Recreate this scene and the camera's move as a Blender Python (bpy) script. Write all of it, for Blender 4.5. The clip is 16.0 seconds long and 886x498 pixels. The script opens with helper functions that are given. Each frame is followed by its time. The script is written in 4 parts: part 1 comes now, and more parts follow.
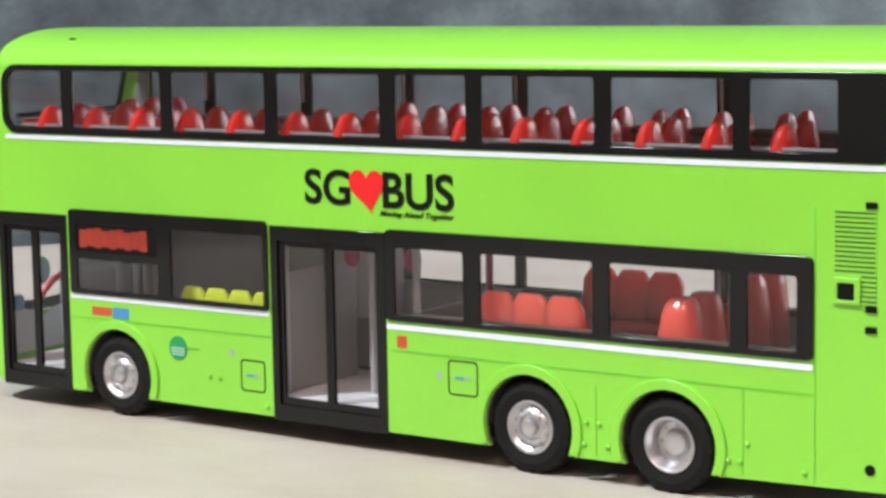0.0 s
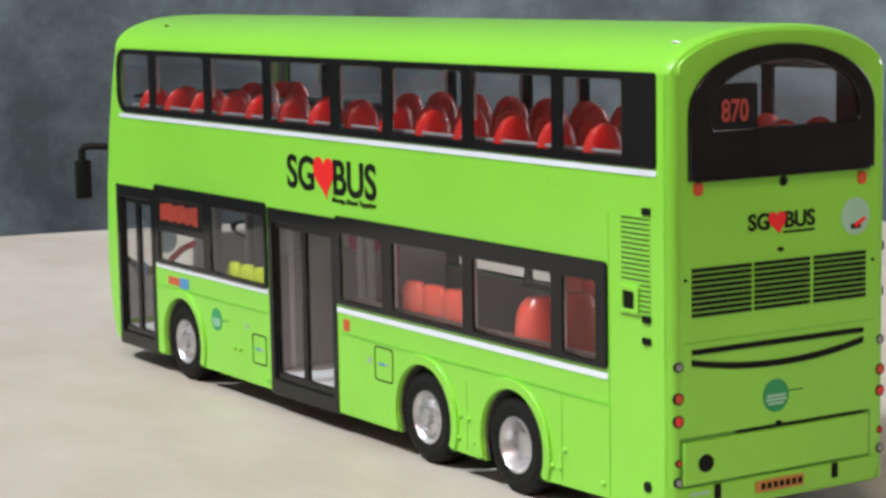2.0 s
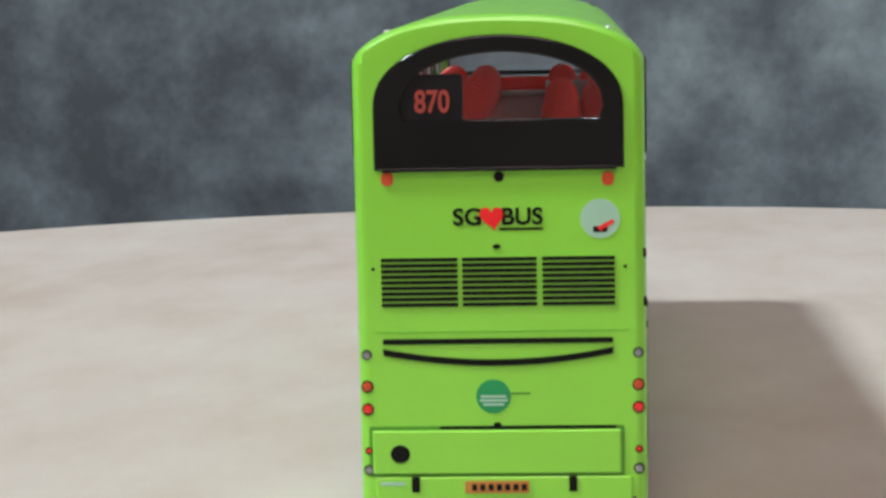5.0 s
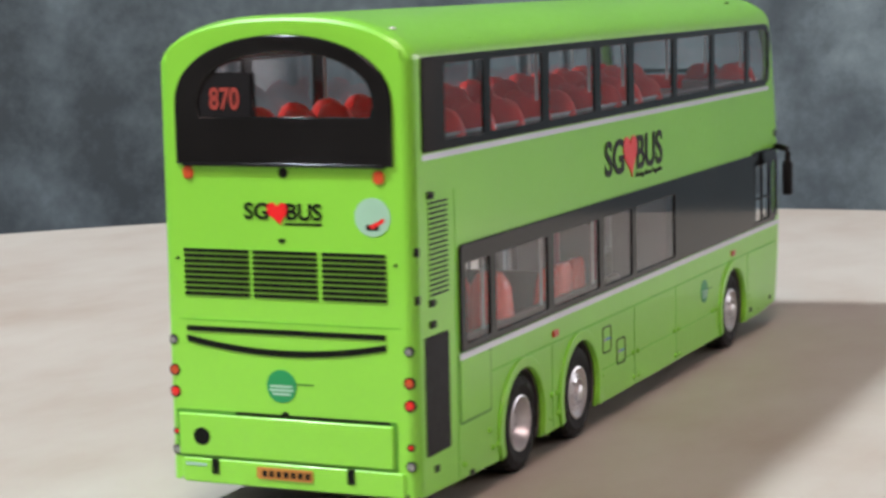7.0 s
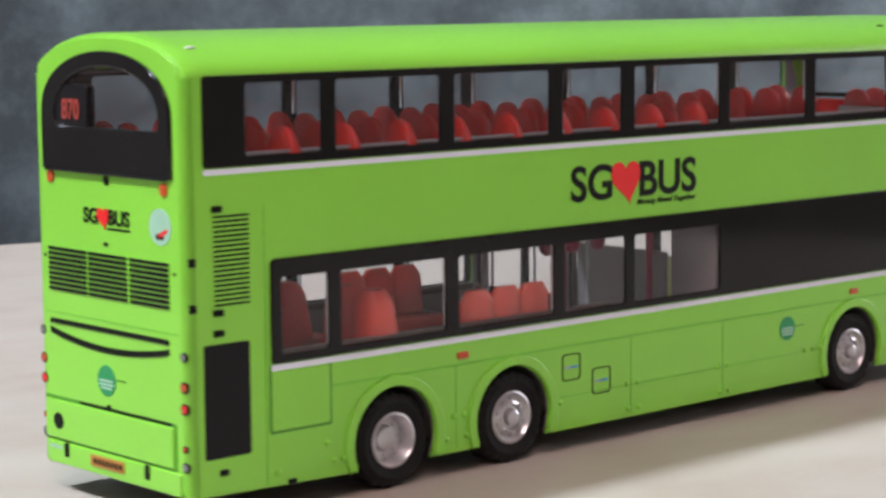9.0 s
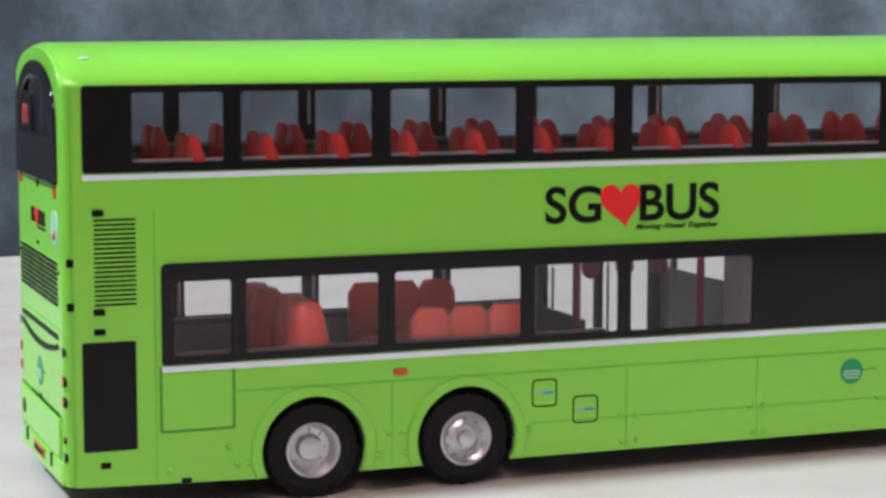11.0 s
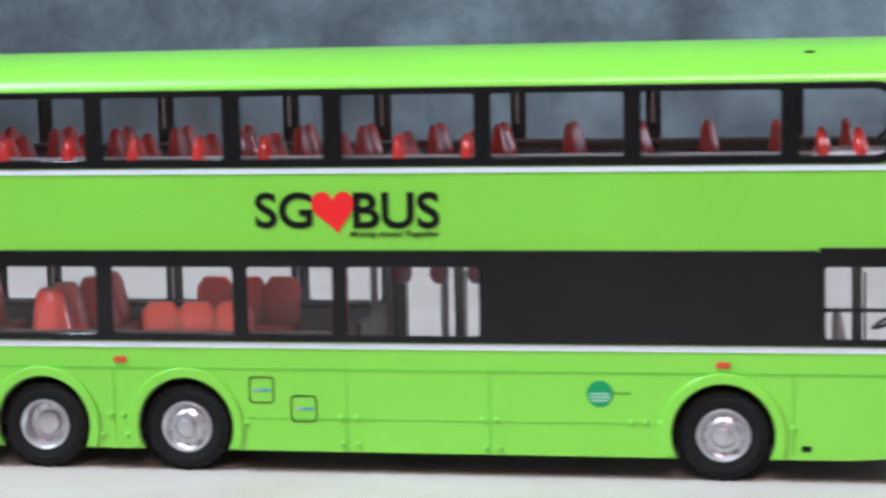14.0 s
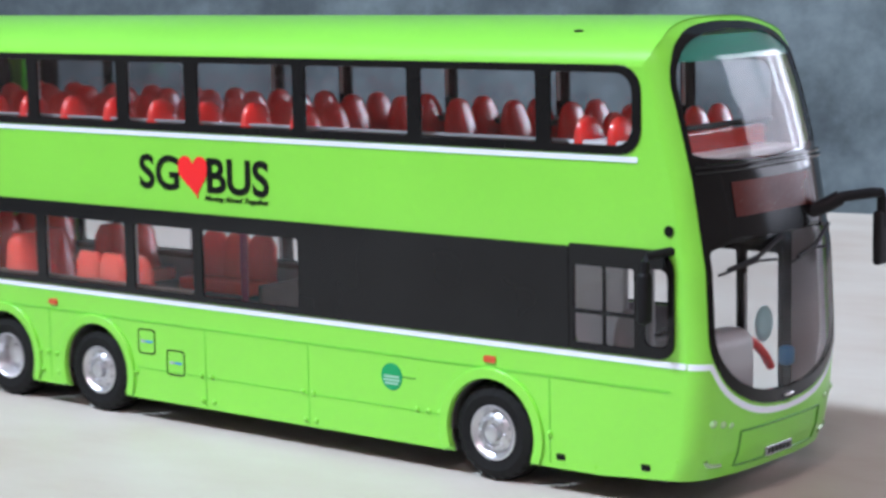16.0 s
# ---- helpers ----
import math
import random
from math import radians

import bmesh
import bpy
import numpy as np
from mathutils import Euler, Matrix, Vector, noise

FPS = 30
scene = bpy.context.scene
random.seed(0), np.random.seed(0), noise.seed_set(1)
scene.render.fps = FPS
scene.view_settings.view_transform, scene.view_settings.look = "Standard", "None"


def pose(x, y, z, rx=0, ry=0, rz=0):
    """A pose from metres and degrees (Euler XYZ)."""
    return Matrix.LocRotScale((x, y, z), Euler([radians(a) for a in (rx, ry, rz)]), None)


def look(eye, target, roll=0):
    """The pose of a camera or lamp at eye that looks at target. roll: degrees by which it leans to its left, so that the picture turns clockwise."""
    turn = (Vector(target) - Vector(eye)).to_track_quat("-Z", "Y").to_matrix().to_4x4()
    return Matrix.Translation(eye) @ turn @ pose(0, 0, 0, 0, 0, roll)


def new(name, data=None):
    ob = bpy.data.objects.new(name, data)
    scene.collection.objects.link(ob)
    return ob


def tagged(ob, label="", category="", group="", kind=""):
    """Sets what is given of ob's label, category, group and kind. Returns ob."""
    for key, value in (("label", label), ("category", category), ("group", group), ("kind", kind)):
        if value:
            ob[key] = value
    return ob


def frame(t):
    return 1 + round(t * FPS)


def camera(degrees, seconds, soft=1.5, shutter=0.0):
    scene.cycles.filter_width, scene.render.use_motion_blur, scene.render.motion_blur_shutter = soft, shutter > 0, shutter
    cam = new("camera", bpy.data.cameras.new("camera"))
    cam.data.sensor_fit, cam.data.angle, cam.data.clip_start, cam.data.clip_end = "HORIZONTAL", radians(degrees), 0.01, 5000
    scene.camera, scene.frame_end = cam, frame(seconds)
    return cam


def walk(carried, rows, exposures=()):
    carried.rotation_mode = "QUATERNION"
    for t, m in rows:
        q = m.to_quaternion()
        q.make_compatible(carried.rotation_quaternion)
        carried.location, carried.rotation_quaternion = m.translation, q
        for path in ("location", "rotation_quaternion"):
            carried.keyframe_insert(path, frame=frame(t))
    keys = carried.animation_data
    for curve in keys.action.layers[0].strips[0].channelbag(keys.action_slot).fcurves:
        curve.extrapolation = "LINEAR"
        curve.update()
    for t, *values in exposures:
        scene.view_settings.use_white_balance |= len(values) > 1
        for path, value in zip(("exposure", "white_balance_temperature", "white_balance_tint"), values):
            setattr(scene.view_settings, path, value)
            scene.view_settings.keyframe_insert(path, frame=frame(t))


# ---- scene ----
S = 1 / 110            # the model is built in the real bus's metres and shrunk to toy size
cam = camera(23.69, 16.0, soft=3.0, shutter=0.5)
walk(cam, [
    (0, pose(-0.00084, -0.21192, 0.04506, 82.971, 1.029, -0.262)),
    (0.5, pose(-0.00013, -0.21276, 0.04505, 82.932, 0.982, -0.342)),
    (1, pose(0.00017, -0.21315, 0.04518, 82.878, 0.759, -0.383)),
    (1.5, pose(0.00050, -0.21412, 0.04516, 82.716, 0.921, -0.516)),
    (2, pose(0.00001, -0.21502, 0.04523, 82.703, 1.041, -0.526)),
    (2.5, pose(-0.00187, -0.21593, 0.04539, 82.662, 0.873, -0.351)),
    (3, pose(-0.00415, -0.21630, 0.04500, 82.564, 0.906, -0.216)),
    (3.5, pose(-0.00484, -0.21637, 0.04494, 82.602, 1.168, -0.195)),
    (4, pose(-0.00681, -0.21704, 0.04506, 82.700, 1.044, -0.054)),
    (4.2, pose(-0.00717, -0.21769, 0.04488, 82.702, 1.067, -0.056)),
    (6.3, pose(-0.00755, -0.21831, 0.04339, 82.709, 1.337, -0.086)),
    (6.5, pose(-0.00759, -0.21829, 0.04373, 82.810, 1.284, -0.076)),
    (7, pose(-0.00867, -0.21831, 0.04331, 82.854, 1.216, 0.019)),
    (7.5, pose(-0.00949, -0.21778, 0.04318, 82.961, 1.087, 0.135)),
    (8, pose(-0.00969, -0.21778, 0.04314, 83.017, 0.880, 0.186)),
    (8.5, pose(-0.01029, -0.21682, 0.04388, 83.066, 0.589, 0.253)),
    (9, pose(-0.01043, -0.21624, 0.04412, 83.142, 0.411, 0.263)),
    (9.2, pose(-0.01046, -0.21589, 0.04390, 83.161, 0.288, 0.305)),
    (11.5, pose(-0.01221, -0.20922, 0.04511, 83.372, -0.065, 0.657)),
    (12, pose(-0.01100, -0.20990, 0.04546, 83.380, 0.341, 0.537)),
    (12.5, pose(-0.00917, -0.20939, 0.04579, 83.372, 0.511, 0.407)),
    (13, pose(-0.00486, -0.21047, 0.04568, 83.277, 0.695, 0.102)),
    (13.5, pose(-0.00121, -0.21103, 0.04581, 83.216, 1.019, -0.336)),
    (14, pose(0.00414, -0.21333, 0.04615, 83.190, 1.257, -0.830)),
    (14.5, pose(0.01203, -0.21502, 0.04545, 82.846, 1.237, -1.595)),
    (15, pose(0.01500, -0.21635, 0.04548, 82.459, 1.252, -2.059)),
    (15.5, pose(0.01382, -0.21643, 0.04637, 82.259, 1.161, -1.972)),
    (16, pose(0.01075, -0.21714, 0.04651, 82.237, 1.054, -1.559)),
], exposures=[(0, 0.07, 6160, 10), (1, 0.01, 6210, 10), (2, -0.11, 6210, 10), (4, -0.13, 6010, 9), (7, -0.06, 6110, 11), (9, -0.05, 5960, 14),
              (11.5, 0.02, 5510, 10), (13, 0.04, 5410, 9), (14, 0.09, 5360, 10), (15.5, 0.12, 5310, 11), (16, 0.02, 5360, 11)])

# heading of the turntable (seconds, degrees)
TURN = [(0, 143.88), (0.5, 143.91), (0.7, 140.8), (1, 135.28), (1.5, 123.09), (2, 121.55), (2.5, 112.87), (3, 100.06), (3.5, 97.39), (4, 93.38), (4.2, 90.13), (6.3, 82.97), (6.5, 78.36), (7, 66.42), (7.5, 57.09), (8, 53.09), (8.5, 52.14), (9, 42.78), (9.2, 38.39), (11.3, 15.3), (11.5, 10.18), (12, 3.67), (12.5, 2.76), (13, -1.94), (13.5, -6.77), (14, -11.46), (14.5, -19.42), (15, -19.30), (15.5, -28.89), (16, -40.91)]

# ---------------------------------------------------------------- world and lights
world = bpy.data.worlds.new("room_air")
scene.world = world
world.use_nodes = True
world.node_tree.nodes["Background"].inputs[0].default_value = (0.80, 0.88, 1.0, 1)
world.node_tree.nodes["Background"].inputs[1].default_value = 0.25
scene.view_settings.exposure = 0.0


def area(name, at, to, sx, sy, watts, colour):
    lamp = bpy.data.lights.new(name, "AREA")
    lamp.shape, lamp.size, lamp.size_y, lamp.energy, lamp.color = "RECTANGLE", sx, sy, watts, colour
    ob = new(name, lamp)
    ob.matrix_world = look(at, to)
    return ob


KEY_AT = (-1.04, -0.32, 1.52)
area("key_light", KEY_AT, (0, 0, 0.02), 0.18, 0.18, 41, (0.93, 0.995, 1.0))
# warm fill lamp, added to lift and redden the shaded sides
area("fill_light", (-0.10, -1.25, 1.58), (0, -0.3, 0), 0.8, 0.6, 19, (1.0, 0.55, 0.46))


# ---------------------------------------------------------------- materials
def nodes_of(name):
    m = bpy.data.materials.new(name)
    m.use_nodes = True
    return m, m.node_tree.nodes, m.node_tree.links, m.node_tree.nodes["Principled BSDF"]


def add_noise(n, l, scale, detail=4, rough=0.55, stretch=None):
    tc = n.new("ShaderNodeTexCoord")
    tex = n.new("ShaderNodeTexNoise")
    tex.inputs["Scale"].default_value = scale
    tex.inputs["Detail"].default_value = detail
    tex.inputs["Roughness"].default_value = rough
    if stretch:
        mp = n.new("ShaderNodeMapping")
        mp.inputs["Scale"].default_value = stretch
        l.new(tc.outputs["Object"], mp.inputs["Vector"])
        l.new(mp.outputs["Vector"], tex.inputs["Vector"])
    else:
        l.new(tc.outputs["Object"], tex.inputs["Vector"])
    return tex


def ramp(n, l, source, stops):
    r = n.new("ShaderNodeValToRGB")
    while len(r.color_ramp.elements) < len(stops):
        r.color_ramp.elements.new(0.5)
    for e, (p, c) in zip(r.color_ramp.elements, stops):
        e.position, e.color = p, (*c, 1)
    l.new(source, r.inputs["Fac"])
    return r


def paint(name, colour, rough=0.35, metal=0.0, vary=0.12, scale=400, bump=0.0, coat=0.0, spec=0.5):
    """Painted or moulded surface with a faint two-scale unevenness."""
    m, n, l, b = nodes_of(name)
    lo = tuple(max(0, c * (1 - vary)) for c in colour)
    hi = tuple(min(1, c * (1 + vary)) for c in colour)
    big = add_noise(n, l, scale * 0.12, 3)
    r = ramp(n, l, big.outputs["Fac"], [(0.3, lo), (0.7, hi)])
    l.new(r.outputs["Color"], b.inputs["Base Color"])
    fine = add_noise(n, l, scale * 4, 5)
    rr = n.new("ShaderNodeMapRange")
    rr.inputs["To Min"].default_value, rr.inputs["To Max"].default_value = rough * 0.8, min(1, rough * 1.25)
    l.new(fine.outputs["Fac"], rr.inputs["Value"])
    l.new(rr.outputs["Result"], b.inputs["Roughness"])
    b.inputs["Metallic"].default_value = metal
    b.inputs["Coat Weight"].default_value = coat
    b.inputs["Specular IOR Level"].default_value = spec
    b.inputs["Coat Roughness"].default_value = 0.08
    if bump:
        bp = n.new("ShaderNodeBump")
        bp.inputs["Strength"].default_value = bump
        bp.inputs["Distance"].default_value = 0.0002
        l.new(fine.outputs["Fac"], bp.inputs["Height"])
        l.new(bp.outputs["Normal"], b.inputs["Normal"])
    return m


def glassy(name, tint, gloss=1.0, rough=0.03, power=5.0, rise=0.90):
    """A clear plastic pane: tinted see-through with a Fresnel gloss."""
    m, n, l, b = nodes_of(name)
    n.remove(b)
    out = n["Material Output"]
    tr = n.new("ShaderNodeBsdfTransparent")
    tr.inputs[0].default_value = (*tint, 1)
    gl = n.new("ShaderNodeBsdfGlossy")
    gl.inputs["Roughness"].default_value = rough
    fr = n.new("ShaderNodeLayerWeight")
    fr.inputs["Blend"].default_value = 0.5
    pw = n.new("ShaderNodeMath")
    pw.operation = "POWER"
    pw.inputs[1].default_value = power
    mul = n.new("ShaderNodeMath")
    mul.operation = "MULTIPLY_ADD"
    mul.inputs[1].default_value = rise
    mul.inputs[2].default_value = 0.04 * gloss
    mix = n.new("ShaderNodeMixShader")
    l.new(fr.outputs["Facing"], pw.inputs[0])
    l.new(pw.outputs[0], mul.inputs[0])
    l.new(mul.outputs[0], mix.inputs[0])
    l.new(tr.outputs[0], mix.inputs[1])
    l.new(gl.outputs[0], mix.inputs[2])
    l.new(mix.outputs[0], out.inputs["Surface"])
    return m


GREEN = paint("lime_paint", (0.245, 0.655, 0.045), 0.30, vary=0.05, scale=300, coat=0.3)
BLACK = paint("black_gloss_plastic", (0.0085, 0.0088, 0.0088), 0.10, vary=0.25, scale=600, spec=0.5)
BLACK.node_tree.nodes["Principled BSDF"].inputs["IOR"].default_value = 1.32
MATT = paint("black_matt_plastic", (0.010, 0.010, 0.011), 0.5, vary=0.25, scale=600, bump=0.2, spec=0.15)
RUBBER = paint("tyre_rubber", (0.008, 0.008, 0.008), 0.7, vary=0.3, scale=900, bump=0.5, spec=0.2)
CHROME = paint("silver_wheel_paint", (0.62, 0.62, 0.64), 0.33, metal=0.85, vary=0.1, scale=900, bump=0.1)
RIMSHADE = paint("shaded_rim_paint", (0.34, 0.34, 0.35), 0.4, metal=0.6, vary=0.15, scale=900)
WHITE = paint("white_print", (0.75, 0.82, 0.88), 0.22, vary=0.04, scale=500, coat=0.5)
RED = paint("red_seat_plastic", (0.86, 0.040, 0.030), 0.22, vary=0.15, scale=500, coat=0.5)
ORANGE_RED = paint("coral_seat_plastic", (0.95, 0.115, 0.08), 0.25, vary=0.12, scale=500, coat=0.4)
for seat_plastic in (RED, ORANGE_RED):                  # thin moulded plastic lets some light through
    shade = seat_plastic.node_tree.nodes["Principled BSDF"]
    shade.inputs["Subsurface Weight"].default_value = 1.0
    shade.inputs["Subsurface Radius"].default_value = (1.0, 0.25, 0.15)
    shade.inputs["Subsurface Scale"].default_value = 0.0045
LIME_SEAT = paint("yellow_green_seat_plastic", (0.58, 0.72, 0.03), 0.4, vary=0.1, scale=500)
MAROON = paint("maroon_plastic", (0.36, 0.016, 0.075), 0.35, vary=0.15, scale=500)
HEART = paint("red_print", (0.78, 0.012, 0.014), 0.35, vary=0.05, scale=500)
INK = paint("black_print", (0.006, 0.007, 0.006), 0.45, vary=0.2, scale=700, spec=0.12)
DARKLINE = paint("dark_green_line", (0.075, 0.28, 0.016), 0.5, vary=0.2, scale=700)
LINE = paint("panel_joint_shade", (0.165, 0.55, 0.030), 0.5, vary=0.15, scale=700)
ORANGE = paint("orange_lamp_paint", (0.52, 0.070, 0.014), 0.3, vary=0.1, scale=700, coat=0.3)
TAILRED = paint("red_lamp_paint", (0.65, 0.02, 0.012), 0.25, vary=0.1, scale=700, coat=0.4)
LED = paint("amber_print", (0.34, 0.05, 0.035), 0.45, vary=0.15, scale=900)
DISPLAY = paint("red_display_print", (0.32, 0.030, 0.014), 0.4, vary=0.6, scale=1600)
DOT = paint("green_badge_print", (0.015, 0.30, 0.09), 0.4, vary=0.1, scale=700)
BLUE = paint("blue_print", (0.07, 0.26, 0.52), 0.4, vary=0.1, scale=700)
BADGE = paint("pale_badge_print", (0.33, 0.58, 0.42), 0.4, vary=0.1, scale=1200)
FLOOR = paint("brown_floor_plastic", (0.085, 0.06, 0.045), 0.45, vary=0.2, scale=500)
LINER = paint("mauve_grey_lining", (0.25, 0.225, 0.23), 0.5, vary=0.15, scale=500)
STAIR = paint("stair_grey_plastic", (0.36, 0.345, 0.355), 0.45, vary=0.1, scale=500)
SKYPANE = bpy.data.materials.new("daylight_pane")
SKYPANE.use_nodes = True
SKYPANE.node_tree.nodes["Principled BSDF"].inputs["Emission Color"].default_value = (1, 0.95, 0.94, 1)
SKYPANE.node_tree.nodes["Principled BSDF"].inputs["Emission Strength"].default_value = 13.0
# weaker glow, tuned for the dim part of the windscreen reflection
DIMPANE = bpy.data.materials.new("dim_pane_glow")
DIMPANE.use_nodes = True
DIMPANE.node_tree.nodes["Principled BSDF"].inputs["Emission Color"].default_value = (1, 0.91, 0.88, 1)
DIMPANE.node_tree.nodes["Principled BSDF"].inputs["Emission Strength"].default_value = 4.5
# glow of a panel added only to lighten the lower windscreen's reflection
GLOW_PANEL = bpy.data.materials.new("panel_glow")
GLOW_PANEL.use_nodes = True
GLOW_PANEL.node_tree.nodes["Principled BSDF"].inputs["Emission Color"].default_value = (1, 0.91, 0.88, 1)
GLOW_PANEL.node_tree.nodes["Principled BSDF"].inputs["Emission Strength"].default_value = 1.2
REDFLOOR = paint("dull_red_floor_plastic", (0.30, 0.06, 0.05), 0.45, vary=0.15, scale=500)
GREY = paint("grey_interior_plastic", (0.42, 0.42, 0.43), 0.45, vary=0.1, scale=500)
PALE = paint("pale_interior_plastic", (0.72, 0.73, 0.74), 0.45, vary=0.08, scale=500)
SLAT = paint("dark_green_slat", (0.035, 0.10, 0.014), 0.5, vary=0.2, scale=900)
LILAC = paint("lilac_grey_print", (0.34, 0.40, 0.42), 0.4, vary=0.1, scale=900)
CHASSIS = paint("chassis_plastic", (0.02, 0.02, 0.02), 0.6, vary=0.3, scale=500)
PLATE = paint("orange_plate_print", (0.46, 0.20, 0.035), 0.4, vary=0.1, scale=700)
TEAL = paint("teal_sun_strip", (0.03, 0.27, 0.19), 0.3, vary=0.1, scale=700, coat=0.3)
HEADLAMP = paint("clear_lamp_plastic", (0.34, 0.58, 0.24), 0.15, vary=0.1, scale=900, coat=0.8)
GLASS = glassy("window_plastic", (0.97, 0.97, 0.975), 0.75)
UPGLASS = glassy("thick_window_plastic", (0.96, 0.96, 0.965), 0.8, 0.03, 3.6, 0.5)
SCREEN = glassy("lower_windscreen_plastic", (0.95, 0.955, 0.955), 1.0, 0.05)
CLEAR = glassy("windscreen_plastic", (0.95, 0.955, 0.955), 1.4, 0.04)
FOG = paint("pale_silver_print", (0.34, 0.52, 0.26), 0.18, metal=0.3, vary=0.1, scale=900, coat=0.8)
LENS = paint("lens_silver", (0.30, 0.33, 0.31), 0.2, metal=0.6, vary=0.1, scale=900, coat=0.6)


def backdrop_material():
    m, n, l, b = nodes_of("mottled_grey_backdrop")
    blot = add_noise(n, l, 62, 8, 0.67)
    cloud = add_noise(n, l, 9, 3, 0.5)
    mix = n.new("ShaderNodeMix")
    mix.inputs["Factor"].default_value = 0.42
    l.new(blot.outputs["Fac"], mix.inputs["A"])
    l.new(cloud.outputs["Fac"], mix.inputs["B"])
    # uneven light put into the colour: darker on the left, paler on the right
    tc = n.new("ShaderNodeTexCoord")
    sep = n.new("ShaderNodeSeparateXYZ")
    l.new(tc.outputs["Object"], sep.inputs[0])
    light_fade = n.new("ShaderNodeMath")
    light_fade.operation = "MULTIPLY_ADD"
    light_fade.inputs[1].default_value = 0.85
    l.new(sep.outputs["X"], light_fade.inputs[0])
    l.new(mix.outputs["Result"], light_fade.inputs[2])
    r = ramp(n, l, light_fade.outputs[0], [(0.36, (0.046, 0.064, 0.076)), (0.5, (0.110, 0.152, 0.174)), (0.66, (0.235, 0.320, 0.355))])
    l.new(r.outputs["Color"], b.inputs["Base Color"])
    b.inputs["Roughness"].default_value = 0.8
    return m


def wood_material():
    m, n, l, b = nodes_of("pale_birch_board")
    streak = add_noise(n, l, 60, 6, 0.6, (0.7, 1.25, 1))
    patch = add_noise(n, l, 22, 3, 0.5, (0.6, 1, 1))
    fine = add_noise(n, l, 900, 4, 0.6, (0.15, 1, 1))
    mix = n.new("ShaderNodeMix")
    mix.inputs["Factor"].default_value = 0.45
    l.new(streak.outputs["Fac"], mix.inputs["A"])
    l.new(patch.outputs["Fac"], mix.inputs["B"])
    r = ramp(n, l, mix.outputs["Result"], [(0.32, (0.415, 0.350, 0.285)), (0.5, (0.490, 0.450, 0.390)), (0.68, (0.545, 0.520, 0.460))])
    l.new(r.outputs["Color"], b.inputs["Base Color"])
    b.inputs["Roughness"].default_value = 0.5
    bp = n.new("ShaderNodeBump")
    bp.inputs["Strength"].default_value = 0.15
    bp.inputs["Distance"].default_value = 0.0003
    l.new(fine.outputs["Fac"], bp.inputs["Height"])
    l.new(bp.outputs["Normal"], b.inputs["Normal"])
    return m


BACKDROP = backdrop_material()
WOOD = wood_material()
TABLE = paint("dark_table_laminate", (0.10, 0.085, 0.075), 0.45, vary=0.2, scale=60)
PLASTER = paint("off_white_wall_paint", (0.38, 0.33, 0.30), 0.8, vary=0.05, scale=20)
LAMPGLOW = bpy.data.materials.new("lamp_diffuser")
LAMPGLOW.use_nodes = True
LAMPGLOW.node_tree.nodes["Principled BSDF"].inputs["Emission Color"].default_value = (1, 0.97, 0.92, 1)
LAMPGLOW.node_tree.nodes["Principled BSDF"].inputs["Emission Strength"].default_value = 6


# ---------------------------------------------------------------- mesh helpers (all in real-bus metres)
def part(name, bm, material, parent, label="", smooth=False, scale=S):
    """Links a bmesh as one mesh object under a thing or a part."""
    for v in bm.verts:
        v.co *= scale
    me = bpy.data.meshes.new(name)
    if smooth:
        for f in bm.faces:
            f.smooth = True
    bm.to_mesh(me)
    bm.free()
    if smooth:
        me.set_sharp_from_angle(angle=radians(38))
    me.materials.append(material)
    ob = new(name, me)
    ob.parent = parent
    if label:
        tagged(ob, label)
    return ob


def again(ob, x, y, z, rz=0, parent=None):
    """Another part on the same mesh."""
    o = new(ob.name.split(".")[0], ob.data)
    o.parent = parent or ob.parent
    o.matrix_basis = pose(x * S, y * S, z * S, 0, 0, rz)
    if "label" in ob:
        tagged(o, ob["label"])
    return o


def box(bm, x0, x1, y0, y1, z0, z1, bevel=0.0, seg=2):
    got = bmesh.ops.create_cube(bm, size=1, matrix=Matrix.Translation(((x0 + x1) / 2, (y0 + y1) / 2, (z0 + z1) / 2)) @ Matrix.Diagonal((abs(x1 - x0), abs(y1 - y0), abs(z1 - z0), 1)))
    if bevel:
        edges = list({e for v in got["verts"] for e in v.link_edges})
        bmesh.ops.bevel(bm, geom=edges, offset=bevel, segments=seg, affect="EDGES", profile=0.5)
    return bm


def boxed(*a, **k):
    return box(bmesh.new(), *a, **k)


def rr(x0, x1, z0, z1, r=0.06, n=5):
    """A rounded rectangle; r may be four radii from the lower left, anticlockwise."""
    rs = r if isinstance(r, tuple) else (r,) * 4
    pts = []
    for (cx, cz, sx, sz, a0), q in zip(((x0, z0, 1, 1, 180), (x1, z0, -1, 1, 270), (x1, z1, -1, -1, 0), (x0, z1, 1, -1, 90)), rs):
        if q < 1e-6:
            pts.append((cx, cz))
            continue
        for i in range(n + 1):
            a = radians(a0 + 90 * i / n)
            pts.append((cx + sx * q + q * math.cos(a), cz + sz * q + q * math.sin(a)))
    return pts


def disc(cx, cz, rx, rz=None, n=28):
    rz = rz or rx
    return [(cx + rx * math.cos(2 * math.pi * i / n), cz + rz * math.sin(2 * math.pi * i / n)) for i in range(n)]


def curve_mesh(cu):
    ob = bpy.data.objects.new("outline", cu)
    scene.collection.objects.link(ob)
    dg = bpy.context.evaluated_depsgraph_get()
    me = bpy.data.meshes.new_from_object(ob.evaluated_get(dg))
    bm = bmesh.new()
    bm.from_mesh(me)
    bpy.data.objects.remove(ob)
    bpy.data.meshes.remove(me)
    bpy.data.curves.remove(cu)
    bmesh.ops.remove_doubles(bm, verts=bm.verts, dist=1e-5)
    return bm


